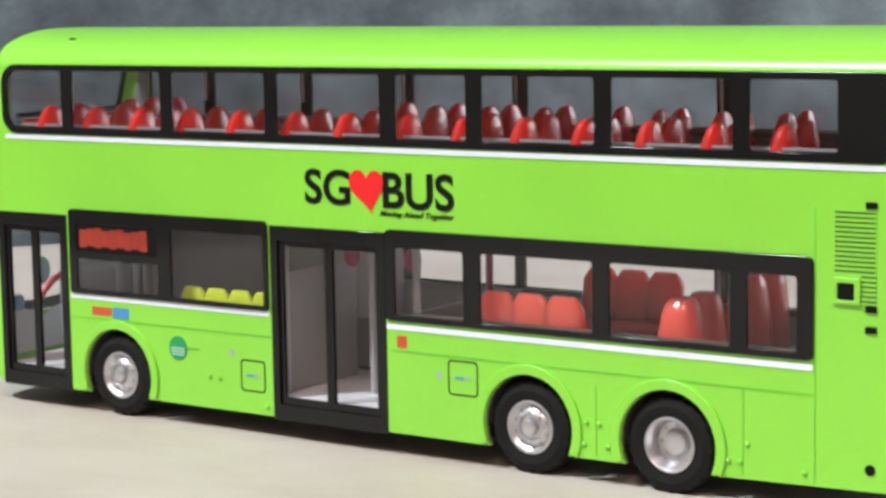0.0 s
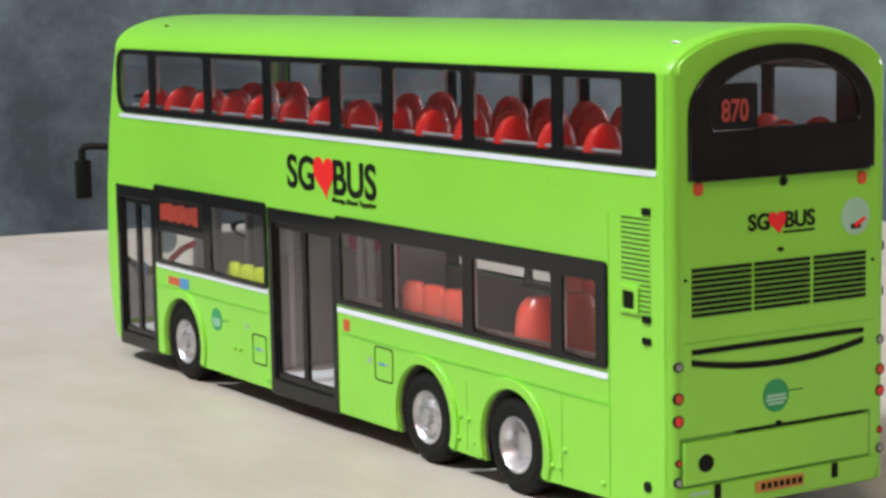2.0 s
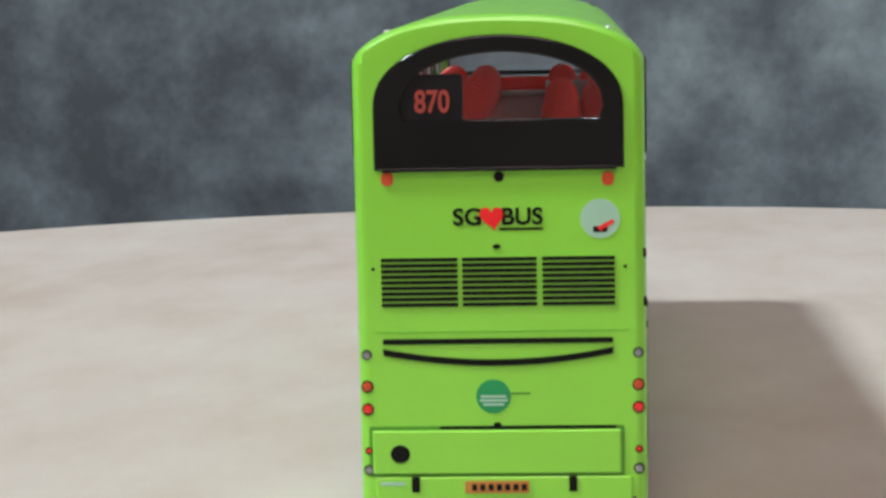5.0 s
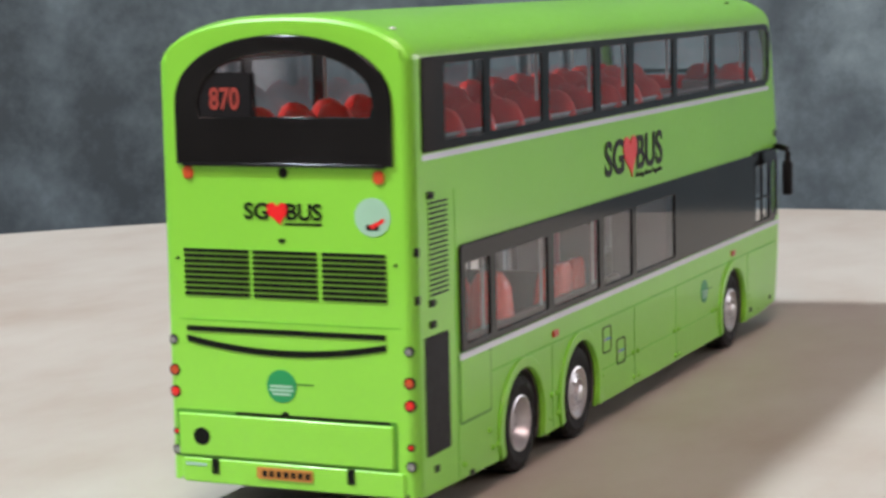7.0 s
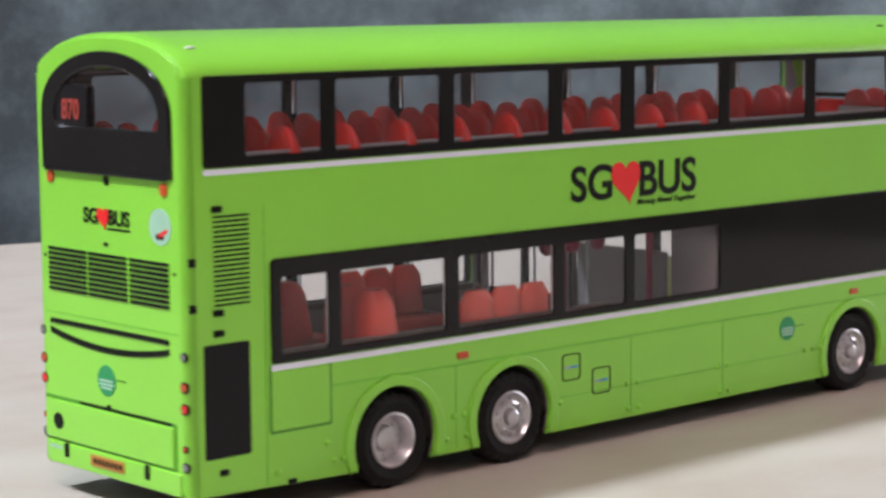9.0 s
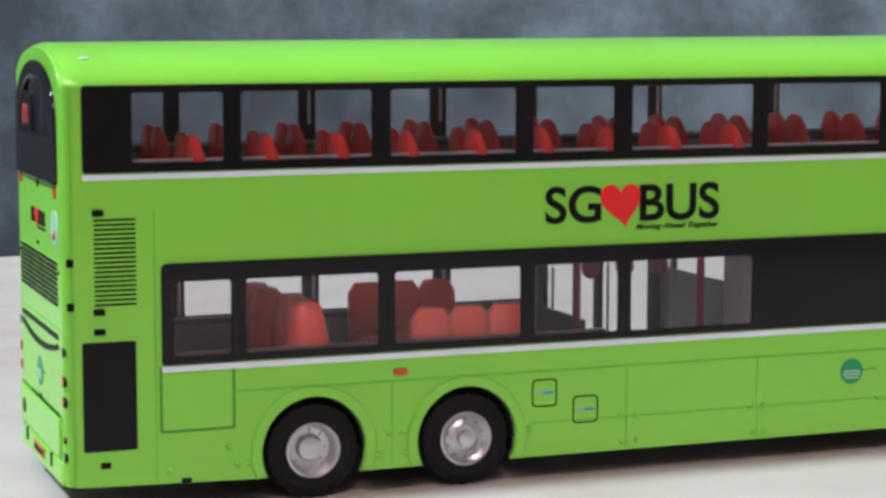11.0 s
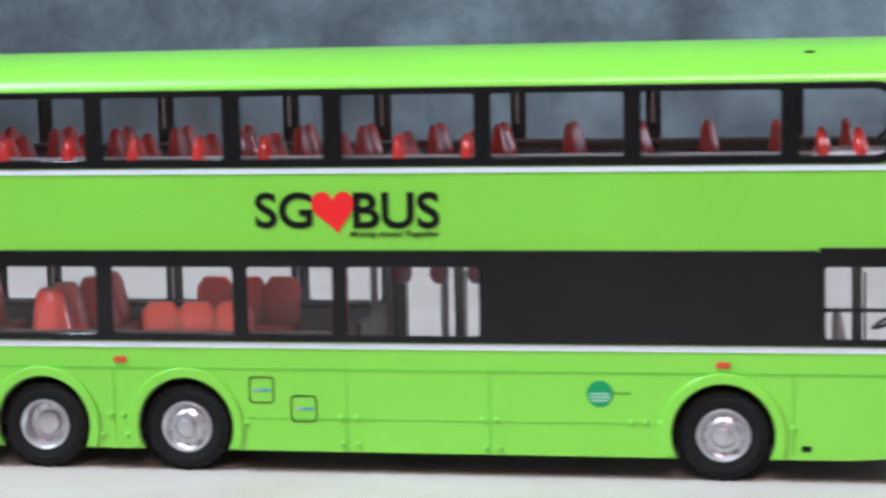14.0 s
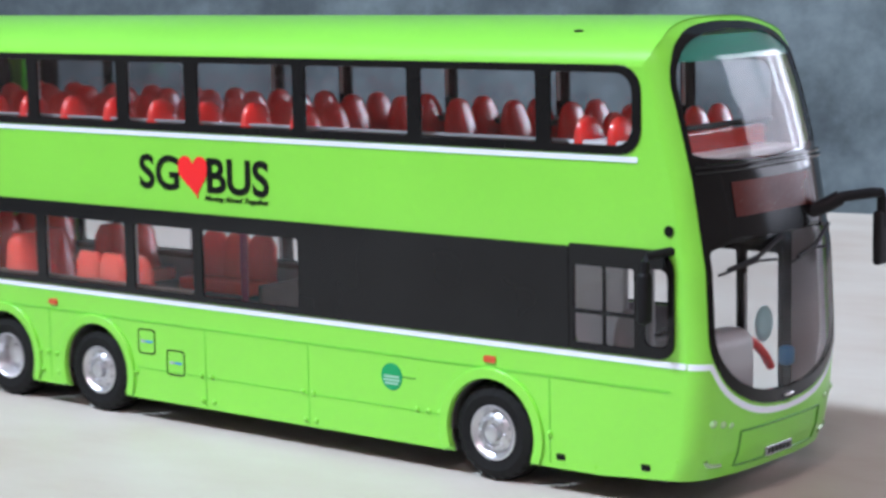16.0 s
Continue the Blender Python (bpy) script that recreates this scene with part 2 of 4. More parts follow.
def placed(bm, face, at):
    """Lays a flat mesh (u, v, depth) on a face of the bus: left, right, rear or top."""
    for v in bm.verts:
        u, w, d = v.co
        v.co = {"left": (u, at + d, w), "right": (u, -at - d, w), "rear": (-at - d, u, w), "top": (u, w, at + d), "front": (at + d, u, w)}[face]
    bmesh.ops.recalc_face_normals(bm, faces=bm.faces)
    return bm


def plate(loops, depth, face, at, bevel=0.0):
    """A plate of that depth with holes, its outer side at distance at from the middle of the bus."""
    cu = bpy.data.curves.new("outline", "CURVE")
    cu.dimensions, cu.fill_mode = "2D", "BOTH"
    cu.extrude, cu.bevel_depth, cu.bevel_resolution, cu.offset = max(depth / 2 - bevel, 0.0005), bevel, 1, -bevel
    for loop in loops:
        sp = cu.splines.new("POLY")
        sp.points.add(len(loop) - 1)
        for p, (x, z) in zip(sp.points, loop):
            p.co = (x, z, 0, 1)
        sp.use_cyclic_u = True
    return placed(curve_mesh(cu), face, at - depth / 2)


def letters(text, x0, x1, z0, z1, face, at, bold=0.02, flip=1, depth=0.008, slant=0.0):
    """Lettering stretched to a box; flip -1 where u runs against the reading direction."""
    cu = bpy.data.curves.new("lettering", "FONT")
    cu.body, cu.size, cu.offset, cu.extrude, cu.fill_mode = text, 1, bold, depth / 2, "BOTH"
    cu.shear = slant
    bm = curve_mesh(cu)
    xs, zs = [v.co.x for v in bm.verts], [v.co.y for v in bm.verts]
    a, b, c, d = min(xs), max(xs), min(zs), max(zs)
    for v in bm.verts:
        u = (v.co.x - a) / (b - a)
        v.co.x = x0 + (x1 - x0) * (u if flip > 0 else 1 - u)
        v.co.y = z0 + (z1 - z0) * (v.co.y - c) / (d - c)
    return placed(bm, face, at)


def lathe(profile, n=40, caps=True, tread=0.0):
    """Turns a profile of (radius, y) about the y axis."""
    bm = bmesh.new()
    if tread:
        prof = [[(r - (tread if r > 0.45 and i // 2 % 2 else 0), y) for r, y in profile] for i in range(n)]
    else:
        prof = [profile] * n
    rings = [[bm.verts.new((prof[i][k][0] * math.cos(2 * math.pi * i / n), prof[i][k][1], prof[i][k][0] * math.sin(2 * math.pi * i / n))) for i in range(n)] for k in range(len(profile))]
    for a, b in zip(rings, rings[1:]):
        for i in range(n):
            bm.faces.new((a[i], a[(i + 1) % n], b[(i + 1) % n], b[i]))
    if caps:
        bm.faces.new(rings[0])
        bm.faces.new(rings[-1])
    bmesh.ops.recalc_face_normals(bm, faces=bm.faces)
    return bm


def tube(bm, pts, r, n=10):
    """A round bar through points."""
    pts = [Vector(p) for p in pts]
    rings = []
    for i, p in enumerate(pts):
        d = (pts[min(i + 1, len(pts) - 1)] - pts[max(i - 1, 0)]).normalized()
        side = d.cross(Vector((0, 0, 1)) if abs(d.z) < 0.9 else Vector((1, 0, 0))).normalized()
        up = side.cross(d)
        rings.append([bm.verts.new(p + r * (math.cos(2 * math.pi * k / n) * side + math.sin(2 * math.pi * k / n) * up)) for k in range(n)])
    for a, b in zip(rings, rings[1:]):
        for k in range(n):
            bm.faces.new((a[k], a[(k + 1) % n], b[(k + 1) % n], b[k]))
    bm.faces.new(rings[0])
    bm.faces.new(rings[-1])
    bmesh.ops.recalc_face_normals(bm, faces=bm.faces)
    return bm


# ---------------------------------------------------------------- the room
def build_room():
    def slab(name, label, mat, *dims):
        return tagged(part(name, boxed(*dims), mat, None, scale=1), label, kind="structure")
    slab("floor", "plain dark floor of the room", TABLE, -1.6, 1.6, -1.9, 1.3, -0.80, -0.76)
    slab("ceiling", "off-white painted ceiling", PLASTER, -1.6, 1.6, -1.9, 1.3, 1.66, 1.70)
    slab("wall_north", "off-white painted wall", PLASTER, -1.6, 1.6, 1.3, 1.35, -0.76, 1.66)
    slab("wall_south", "off-white painted wall", PLASTER, -1.6, 1.6, -1.95, -1.9, -0.76, 1.66)
    slab("wall_west", "off-white painted wall", PLASTER, -1.65, -1.6, -1.9, 1.3, -0.76, 1.66)
    slab("wall_east", "off-white painted wall", PLASTER, 1.6, 1.65, -1.9, 1.3, -0.76, 1.66)
    win = tagged(new("window_1"), "daylit window in the side wall", kind="structure")
    win.location = (1.6, 0.82, 0.42)
    part("window_frame", boxed(-0.03, 0.0, -0.46, 0.46, -0.34, 0.34, bevel=0.005), WHITE, win, scale=1)
    # unseen panes, widths and strengths set to put streaks in the windscreen
    for y, w, glow in ((-0.33, 0.10, DIMPANE), (-0.14, 0.07, DIMPANE), (-0.02, 0.03, SKYPANE), (0.09, 0.06, DIMPANE), (0.23, 0.06, SKYPANE), (0.37, 0.06, DIMPANE)):
        part("pane", boxed(-0.034, -0.029, y - w, y + w, -0.30, 0.30), glow, win, "bright daylight pane" if glow is SKYPANE else "dimmer glowing pane, set for the windscreen reflection", scale=1)
    # unseen glowing panel, added so the lower windscreen reflects something bright
    low = tagged(new("reflection_panel"), "added glowing panel, out of view, reflected in the lower windscreen", kind="structure")
    low.location = (1.6, 1.0, -0.02)
    part("window_frame", boxed(-0.03, 0.0, -0.28, 0.28, -0.09, 0.09, bevel=0.005), WHITE, low, scale=1)
    part("pane", boxed(-0.034, -0.029, -0.26, 0.26, -0.075, 0.075), GLOW_PANEL, low, "dim glowing face of the added panel", scale=1)
    table = tagged(new("table"), "dark laminate table under the turntable", "table")
    table.location = (0, 0, -0.76)
    part("tabletop", boxed(-0.75, 0.75, -0.15, 0.45, 0.695, 0.725, bevel=0.004), TABLE, table, scale=1)
    for x in (-0.7, 0.7):
        for y in (-0.1, 0.4):
            part("leg", boxed(x - 0.02, x + 0.02, y - 0.02, y + 0.02, 0.0, 0.695, bevel=0.003), TABLE, table, scale=1)
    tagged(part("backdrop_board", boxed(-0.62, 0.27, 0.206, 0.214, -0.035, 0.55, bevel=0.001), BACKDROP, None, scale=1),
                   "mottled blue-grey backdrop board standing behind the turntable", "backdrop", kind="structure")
    # fixtures added above the key and fill lamps, both out of view
    for name, at, w, d in (("ceiling_light", (KEY_AT[0], KEY_AT[1]), 0.20, 0.20), ("ceiling_light", (-0.10, -1.25), 0.85, 0.65)):
        lamp = tagged(new(name), "square ceiling light, added out of view, with a white diffuser", "lamp", group="ceiling lights")
        lamp.location = (at[0], at[1], 1.66)
        part("frame", boxed(-w / 2, w / 2, -d / 2, d / 2, -0.03, 0, bevel=0.004), WHITE, lamp, scale=1)
        part("diffuser", boxed(-w / 2 + 0.015, w / 2 - 0.015, -d / 2 + 0.015, d / 2 - 0.015, -0.034, -0.028), LAMPGLOW, lamp, scale=1)


def build_turntable():
    thing = tagged(new("turntable"), "round pale birch turntable board under the model bus", "turntable")
    r = 20.5
    part("board", lathe_z([(0.01, -0.9), (r - 0.12, -0.9), (r, -0.82), (r, -0.1), (r - 0.1, 0.0), (r * 0.5, 0.0), (0.01, 0.0)], 160), WOOD, thing, "pale birch board with faint grain", smooth=True)
    part("bearing_ring", lathe_z([(5, -3.85), (6, -3.85), (6, -0.9), (5, -0.9)], 60), MATT, thing, "black bearing ring")
    return thing


def lathe_z(profile, n):
    bm = lathe(profile, n)
    for v in bm.verts:
        x, y, z = v.co
        v.co = (x, -z, y)
    bmesh.ops.recalc_face_normals(bm, faces=bm.faces)
    return bm


# ---------------------------------------------------------------- the bus
HALF, REAR = 1.25, 6.0
AXLES = (3.9, -1.9, -3.53)
ARCH = 0.54
XC_Z = [0, 0.24, 0.55, 0.85, 1.33, 2.28, 3.1, 3.75, 4.2, 4.39, 4.555]
XC_X = [6.26, 6.32, 6.44, 6.49, 6.53, 6.48, 6.34, 6.17, 6.02, 5.90, 5.70]
PANES_UP = [(-4.25, -2.92), (-2.72, -1.38), (-1.18, -0.28), (-0.07, 1.34), (1.52, 2.90), (3.08, 4.50)]


def nose(y, z):
    """How far forward the bulging front lies at that place."""
    low = min(1, max(0, (1.35 - z) / 0.6))              # the bumper corners are rounder
    rim = 0.18 + 0.02 * low
    a, b = abs(y) / HALF, min(1, max(0, (abs(y) - HALF + rim) / rim))
    return float(np.interp(z, XC_Z, XC_X)) - 0.2 * a ** 3 - (0.15 + 0.02 * low) * (1 - math.sqrt(1 - b * b))


def roof_z(y, u=1.0):
    """Height of the roof, which rises and fills out a little from the rear (u = 0) to the front (u = 1)."""
    a = min(1, abs(y) / HALF)
    return 4.13 + (0.40 + 0.026 * u) * (1 - a ** (2.5 + 0.5 * u)) ** 0.6


def wheel_gaps(bottom, notches):
    """The lower edge of a side from the rear to the front, with wheel arches and door notches."""
    feats = [(a - ARCH, a + ARCH, None) for a in AXLES] + notches
    pts = []
    for x0, x1, top in sorted(feats):
        if top is None:
            c = (x0 + x1) / 2
            half = math.degrees(math.asin((0.5 - bottom) / ARCH))
            for i in range(19):
                a = radians(180 + half - (180 + 2 * half) * i / 18)
                pts.append((c + ARCH * math.cos(a), 0.5 + ARCH * math.sin(a)))
        else:
            pts += [(x0, bottom), (x0, top), (x1, top), (x1, bottom)]
    return pts


def front_edge(z0, z1, n=60):
    return [(nose(HALF, z0 + (z1 - z0) * i / n) + 0.016, z0 + (z1 - z0) * i / n) for i in range(n + 1)]


def build_side(bus, face):
    left = face == "left"
    notches = [(-0.10, 1.50, 2.40), (4.68, 5.86, 2.36)] if left else []
    low = [(-5.90, 0.30)] + wheel_gaps(0.25, notches) + ([] if left else [(5.2, 0.255)]) + front_edge(0.31, 4.13) + [(-5.90, 4.13)]
    holes = [rr(-5.72, 5.62, 3.36, 4.10, (0.05, 0.2, 0.2, 0.05))]
    if left:
        holes += [rr(1.58, 4.58, 1.47, 2.39), rr(-5.05, -0.17, 1.50, 2.39)]
    else:
        holes += [rr(-5.0, 4.80, 1.49, 2.39), rr(4.90, 5.99, 1.48, 2.38, 0.1)]
    shell = part("side_panel", plate([low] + holes, 0.045, face, HALF), GREEN, bus, "glossy lime green die-cast body side", smooth=False)

    part("lining", plate([low] + holes, 0.012, face, HALF - 0.049), LINER, shell, "mauve grey inner lining")

    # upper window strip
    frame_holes = [rr(a, b, 3.40, 4.07, 0.03, 2) for a, b in PANES_UP] + [rr(4.68, 5.60, 3.40, 4.07, (0.03, 0.18, 0.18, 0.03))]
    frame_holes.append(rr(-5.32, -4.43, 3.40, 4.07, 0.03, 2))
    band = part("window_band", plate([rr(-5.80, 5.70, 3.315, 4.145, (0.04, 0.24, 0.24, 0.04))] + frame_holes, 0.032, face, HALF + 0.02, 0.01), BLACK, bus, "glossy black upper window frame")
    for h in frame_holes:
        part("pane", plate([h], 0.010, face, HALF + 0.010), UPGLASS, band)
    part("stripe", plate([rr(-5.80, 5.66, 3.25, 3.302, 0.01, 1)], 0.012, face, HALF + 0.010), WHITE, bus, "white waist stripe")

    # lower windows
    if left:
        mods = [("window_band", rr(1.53, 4.63, 1.43, 2.44, 0.06), [rr(3.20, 4.50, 1.49, 1.85, 0.03, 2), rr(3.20, 4.50, 1.95, 2.27, 0.03, 2), rr(1.60, 2.98, 1.49, 2.27, 0.03, 2)], (1.54, 4.64)),
                ("window_band", rr(-5.09, -0.11, 1.465, 2.44, 0.06), [rr(a, b, 1.53, 2.25, 0.03, 2) for a, b in ((-1.12, -0.24), (-2.69, -1.34), (-4.22, -2.89), (-4.92, -4.41))], (-5.08, -0.11))]
    else:
        mods = [("window_band", rr(-5.06, 4.88, 1.445, 2.43, (0.03, 0.03, 0.03, 0.06)), [rr(a, b, 1.52, 2.25, 0.03, 2) for a, b in ((-4.94, -4.37), (-4.22, -2.86), (-2.68, -1.32), (-1.16, -0.22), (-0.07, 1.36))], (-5.06, 6.18)),
                ("cab_window_band", rr(4.88, 6.06, 1.445, 2.46, (0.02, 0.16, 0.2, 0.02)), [rr(4.94, 5.265, 1.52, 1.80, 0.02, 2), rr(5.295, 5.62, 1.52, 1.80, 0.02, 2), rr(4.94, 5.265, 1.84, 2.26, 0.02, 2), rr(5.295, 5.62, 1.84, 2.26, 0.02, 2), rr(5.74, 5.99, 1.56, 2.28, 0.08)], None)]
    for name, outer, hs, span in mods:
        b = part(name, plate([outer] + hs, 0.036, face, HALF + 0.03, 0.01), BLACK, bus, "glossy black lower window frame")
        for i, h in enumerate(hs):
            if left and len(hs) == 3 and i == 1:
                part("route_display", plate([h], 0.02, face, HALF + 0.014), INK, b, "black route display with dull red bars")
                for k in range(9):
                    x = 3.36 + 0.122 * k
                    part("bar", plate([rr(x, x + 0.117, 1.99 + 0.02 * (k % 2), 2.23 - 0.015 * (k % 3), 0.01, 1)], 0.012, face, HALF + 0.019), DISPLAY, b)
            else:
                part("pane", plate([h], 0.010, face, HALF + 0.016), GLASS, b)
        if span:
            part("stripe", plate([rr(span[0], span[1], 1.372, 1.43, 0.01, 1)], 0.012, face, HALF + 0.010), WHITE, bus, "white stripe below the windows")

    # wheel arch lips, joints and rivets
    for a in AXLES:
        arc = [radians(203 - 226 * i / 24) for i in range(25)]
        lip = [(a + (ARCH + 0.11) * math.cos(t), 0.5 + (ARCH + 0.11) * math.sin(t)) for t in arc] + [(a + ARCH * math.cos(t), 0.5 + ARCH * math.sin(t)) for t in reversed(arc)]
        part("wheel_arch", plate([lip], 0.05, face, HALF + 0.03, 0.012), GREEN, bus)
    spans = [(-5.1, -0.15), (1.52, 4.64)] if left else [(-4.34, 6.0)]
    for x0, x1 in spans:
        part("moulding", plate([rr(x0, x1, 1.135, 1.155, 0, 1)], 0.01, face, HALF + 0.006), LINE, bus)
        if not left:
            part("moulding", plate([rr(max(x0, -1.2), 3.2, 0.60, 0.612, 0, 1)], 0.01, face, HALF + 0.005), LINE, bus)
    joints = [(-4.35, 0.3, 1.13), (-5.1, 0.3, 2.9), (-2.71, 0.3, 1.0)] if left else [(-2.71, 0.3, 1.13), (-0.1, 0.27, 1.13), (1.45, 0.27, 1.13), (4.62, 0.3, 1.13), (-5.12, 0.3, 2.95)]
    for x, z0, z1 in joints:
        part("panel_joint", plate([rr(x - 0.007, x + 0.007, z0, z1, 0, 1)], 0.01, face, HALF + 0.005), LINE, bus)
    bolt = None
    groups = [(-2.9, 0.62), (-2.75, 0.62), (-2.6, 0.62), (-2.5, 0.62), (-2.85, 0.4), (-2.57, 0.4), (-4.4, 0.6), (-4.32, 0.42), (-5.0, 0.4), (-4.2, 0.42)]
    groups += [(1.6, 0.35), (2.3, 0.62), (2.45, 0.62)] if left else [(-0.17, 0.62), (0.0, 0.62), (1.37, 0.62), (1.52, 0.62), (-0.15, 0.34), (0.02, 0.34), (1.4, 0.32), (1.55, 0.32), (2.95, 0.62), (3.1, 0.62), (3.25, 0.62), (4.62, 0.58), (-1.22, 0.55)]
    for x, z in groups:
        if bolt is None:
            bm = bmesh.new()
            bmesh.ops.create_icosphere(bm, subdivisions=2, radius=0.032)
            bolt = part("rivet", bm, GREEN, bus, smooth=True)
            bolt.location = Vector((x, (HALF if left else -HALF), z)) * S
        else:
            again(bolt, x, HALF if left else -HALF, z)

    # hatches, marks and badges
    hatches = [(1.62, 1.98, 0.50, 0.86), (-1.28, -0.90, 0.74, 1.11)] if left else [(-1.18, -0.90, 0.77, 1.06), (-0.72, -0.43, 0.57, 0.86)]
    for x0, x1, z0, z1 in hatches:
        ring = part("hatch", plate([rr(x0, x1, z0, z1, 0.05), rr(x0 + 0.013, x1 - 0.013, z0 + 0.013, z1 - 0.013, 0.04)], 0.012, face, HALF + 0.006), INK, bus, "dark outlined service hatch")
        xm, zm = (x0 + x1) / 2, (z0 + z1) / 2
        part("mark", plate([rr(xm - 0.01, xm + 0.10, zm - 0.012, zm + 0.012, 0, 1)], 0.012, face, HALF + 0.007), BLUE, ring)
        part("mark", plate([rr(xm - 0.09, xm - 0.03, zm - 0.016, zm + 0.016, 0, 1)], 0.012, face, HALF + 0.007), LILAC, ring)
    dx, dz = (2.93, 0.90) if left else (2.62, 0.92)
    d = part("round_badge", plate([disc(dx, dz, 0.14)], 0.012, face, HALF + 0.007), DOT, bus, "round green badge")
    for k, w in ((0.0, 0.20), (-0.035, 0.22), (-0.07, 0.18)):
        part("mark", plate([rr(dx - w / 2, dx + w / 2, dz + k - 0.011, dz + k + 0.011, 0, 1)], 0.012, face, HALF + 0.010), BADGE, d)
    s = -1 if left else 1
    part("mark", plate([rr(min(dx + s * 0.14, dx + s * 0.32), max(dx + s * 0.14, dx + s * 0.32), dz + 0.004, dz + 0.016, 0, 1)], 0.012, face, HALF + 0.006), DARKLINE, bus)
    if left:
        part("square_mark", plate([rr(-0.37, -0.24, 1.18, 1.31, 0.02)], 0.012, face, HALF + 0.007), ORANGE, bus, "small orange square notice")
        part("notice", plate([rr(3.98, 4.30, 1.19, 1.29, 0.01)], 0.012, face, HALF + 0.007), ORANGE, bus, "orange printed notice")
        part("notice", plate([rr(3.70, 3.96, 1.17, 1.30, 0.01)], 0.012, face, HALF + 0.007), BLUE, bus, "blue printed notice")
        for x, z in ((2.11, 0.92), (-0.79, 0.93)):
            part("small_mark", plate([rr(x - 0.03, x + 0.03, z - 0.035, z + 0.035, 0.02)], 0.012, face, HALF + 0.006), LILAC, bus)
    else:
        for x in (-2.62, 3.90):
            part("side_marker", plate([rr(x - 0.075, x + 0.075, 1.20, 1.27, 0.025)], 0.03, face, HALF + 0.02, 0.006), ORANGE, bus, "orange side marker lamp")
        for x, z in ((4.75, 0.37), (5.73, 0.40), (-5.62, 0.50), (-4.83, 0.29)):
            part("tow_slot", plate([rr(x - 0.05, x + 0.05, z - 0.03, z + 0.03, 0.01)], 0.012, face, HALF + 0.007), INK, bus)
        for z in (2.47, 2.05):
            part("corner_hinge", boxed(-5.965, -5.895, -HALF - 0.003, -HALF + 0.05, z - 0.04, z + 0.04, bevel=0.008), INK, bus, "black hinge block on the rear corner")
        part("camera_dot", plate([disc(6.0, 2.64, 0.05)], 0.03, face, HALF + 0.015), INK, bus)
        # emergency door below the rear window
        part("emergency_door", plate([rr(-5.06, -4.36, 0.80, 1.36, 0.03), ], 0.03, face, HALF + 0.012, 0.008), GREEN, bus, "lime green lower door panel")
        part("door_gap", plate([rr(-5.085, -4.335, 0.775, 1.44, 0.03), rr(-5.06, -4.36, 0.80, 1.435, 0.02)], 0.012, face, HALF + 0.006), DARKLINE, bus)
        part("intake_panel", plate([rr(-5.83, -5.31, 0.64, 1.70, 0.02)], 0.012, face, HALF + 0.007), MATT, bus, "black mesh intake panel")

    # louvre at the rear corner
    g0, g1, h0, h1 = (-5.71, -5.29, 2.03, 2.90)
    lou = part("louvre", plate([rr(g0, g1, h0, h1, 0.02)], 0.012, face, HALF + 0.006), GREEN, bus, "green louvre with black slats")
    n = 19
    for i in range(n):
        z = h0 + 0.03 + (h1 - h0 - 0.06) * i / (n - 1)
        x0 = -5.53 if left and z < 2.30 else g0 + 0.01
        part("slat", plate([rr(-5.71 if left and z < 2.30 else x0, -5.56 if left and z < 2.30 else g1 - 0.01, z - (0.007 if left else 0.010), z + (0.007 if left else 0.010), 0, 1)], 0.012, face, HALF + 0.010), SLAT if left else INK, lou)
    for x, z in ((-5.66, 2.94), (-5.66, 1.99), (-5.66, 1.80)):
        part("hinge", plate([rr(x - 0.055, x + 0.055, z - 0.03, z + 0.03, 0.01)], 0.03, face, HALF + 0.02), INK, lou)
    if left:
        part("camera_box", plate([rr(-5.56, -5.28, 2.02, 2.27, 0.02), rr(-5.50, -5.33, 2.06, 2.22, 0.02)], 0.05, face, HALF + 0.03, 0.008), GREEN, lou)
        part("camera_lens", plate([rr(-5.50, -5.33, 2.06, 2.22, 0.02)], 0.03, face, HALF + 0.012), INK, lou)
        part("reflector", plate([disc(-5.66, 0.50, 0.05)], 0.03, face, HALF + 0.015), INK, lou)

    # lettering
    f = -1 if left else 1
    a0, a1 = (0.975, -1.015) if left else (-1.045, 0.955)
    ln = abs(a1 - a0)

    def span(p, q):
        u, w = a0 + f * ln * p, a0 + f * ln * q
        return (min(u, w), max(u, w))
    part("lettering", letters("SG", *span(0.0, 0.315), 2.665, 3.05, face, HALF + 0.006, 0.020, f), INK, bus, "black lettering reading SG")
    part("lettering", letters("BUS", *span(0.535, 1.0), 2.66, 3.05, face, HALF + 0.006, 0.020, f), INK, bus, "black lettering reading BUS")
    part("slogan", letters("Moving Ahead Together", *span(0.515, 1.0), 2.56, 2.635, face, HALF + 0.006, 0.006, f, slant=0.3), INK, bus, "small black slogan under the lettering")
    hx = a0 + f * ln * 0.425
    heart(bus, face, hx, 2.865, 0.232, 0.24, HALF + 0.010, f)

    # wheels
    for i, a in enumerate(AXLES):
        build_wheel(bus, a, 1 if left else -1, deep=(i == 2))


def heart(bus, face, cx, cz, w, h, at, f):
    pts = []
    for i in range(40):
        t = 2 * math.pi * i / 40
        u = 16 * math.sin(t) ** 3 / 16.0
        v = (13 * math.cos(t) - 5 * math.cos(2 * t) - 2 * math.cos(3 * t) - math.cos(4 * t)) / 15.0
        lean = 0.28 * max(0, -v - 0.1) ** 1.2          # the tip swings to the rear of the word
        pts.append((cx + f * w * (u + lean), cz + h * v))
    part("heart", plate([pts], 0.012, face, at), HEART, bus, "red heart between the letters")


WHEEL_MESH = {}


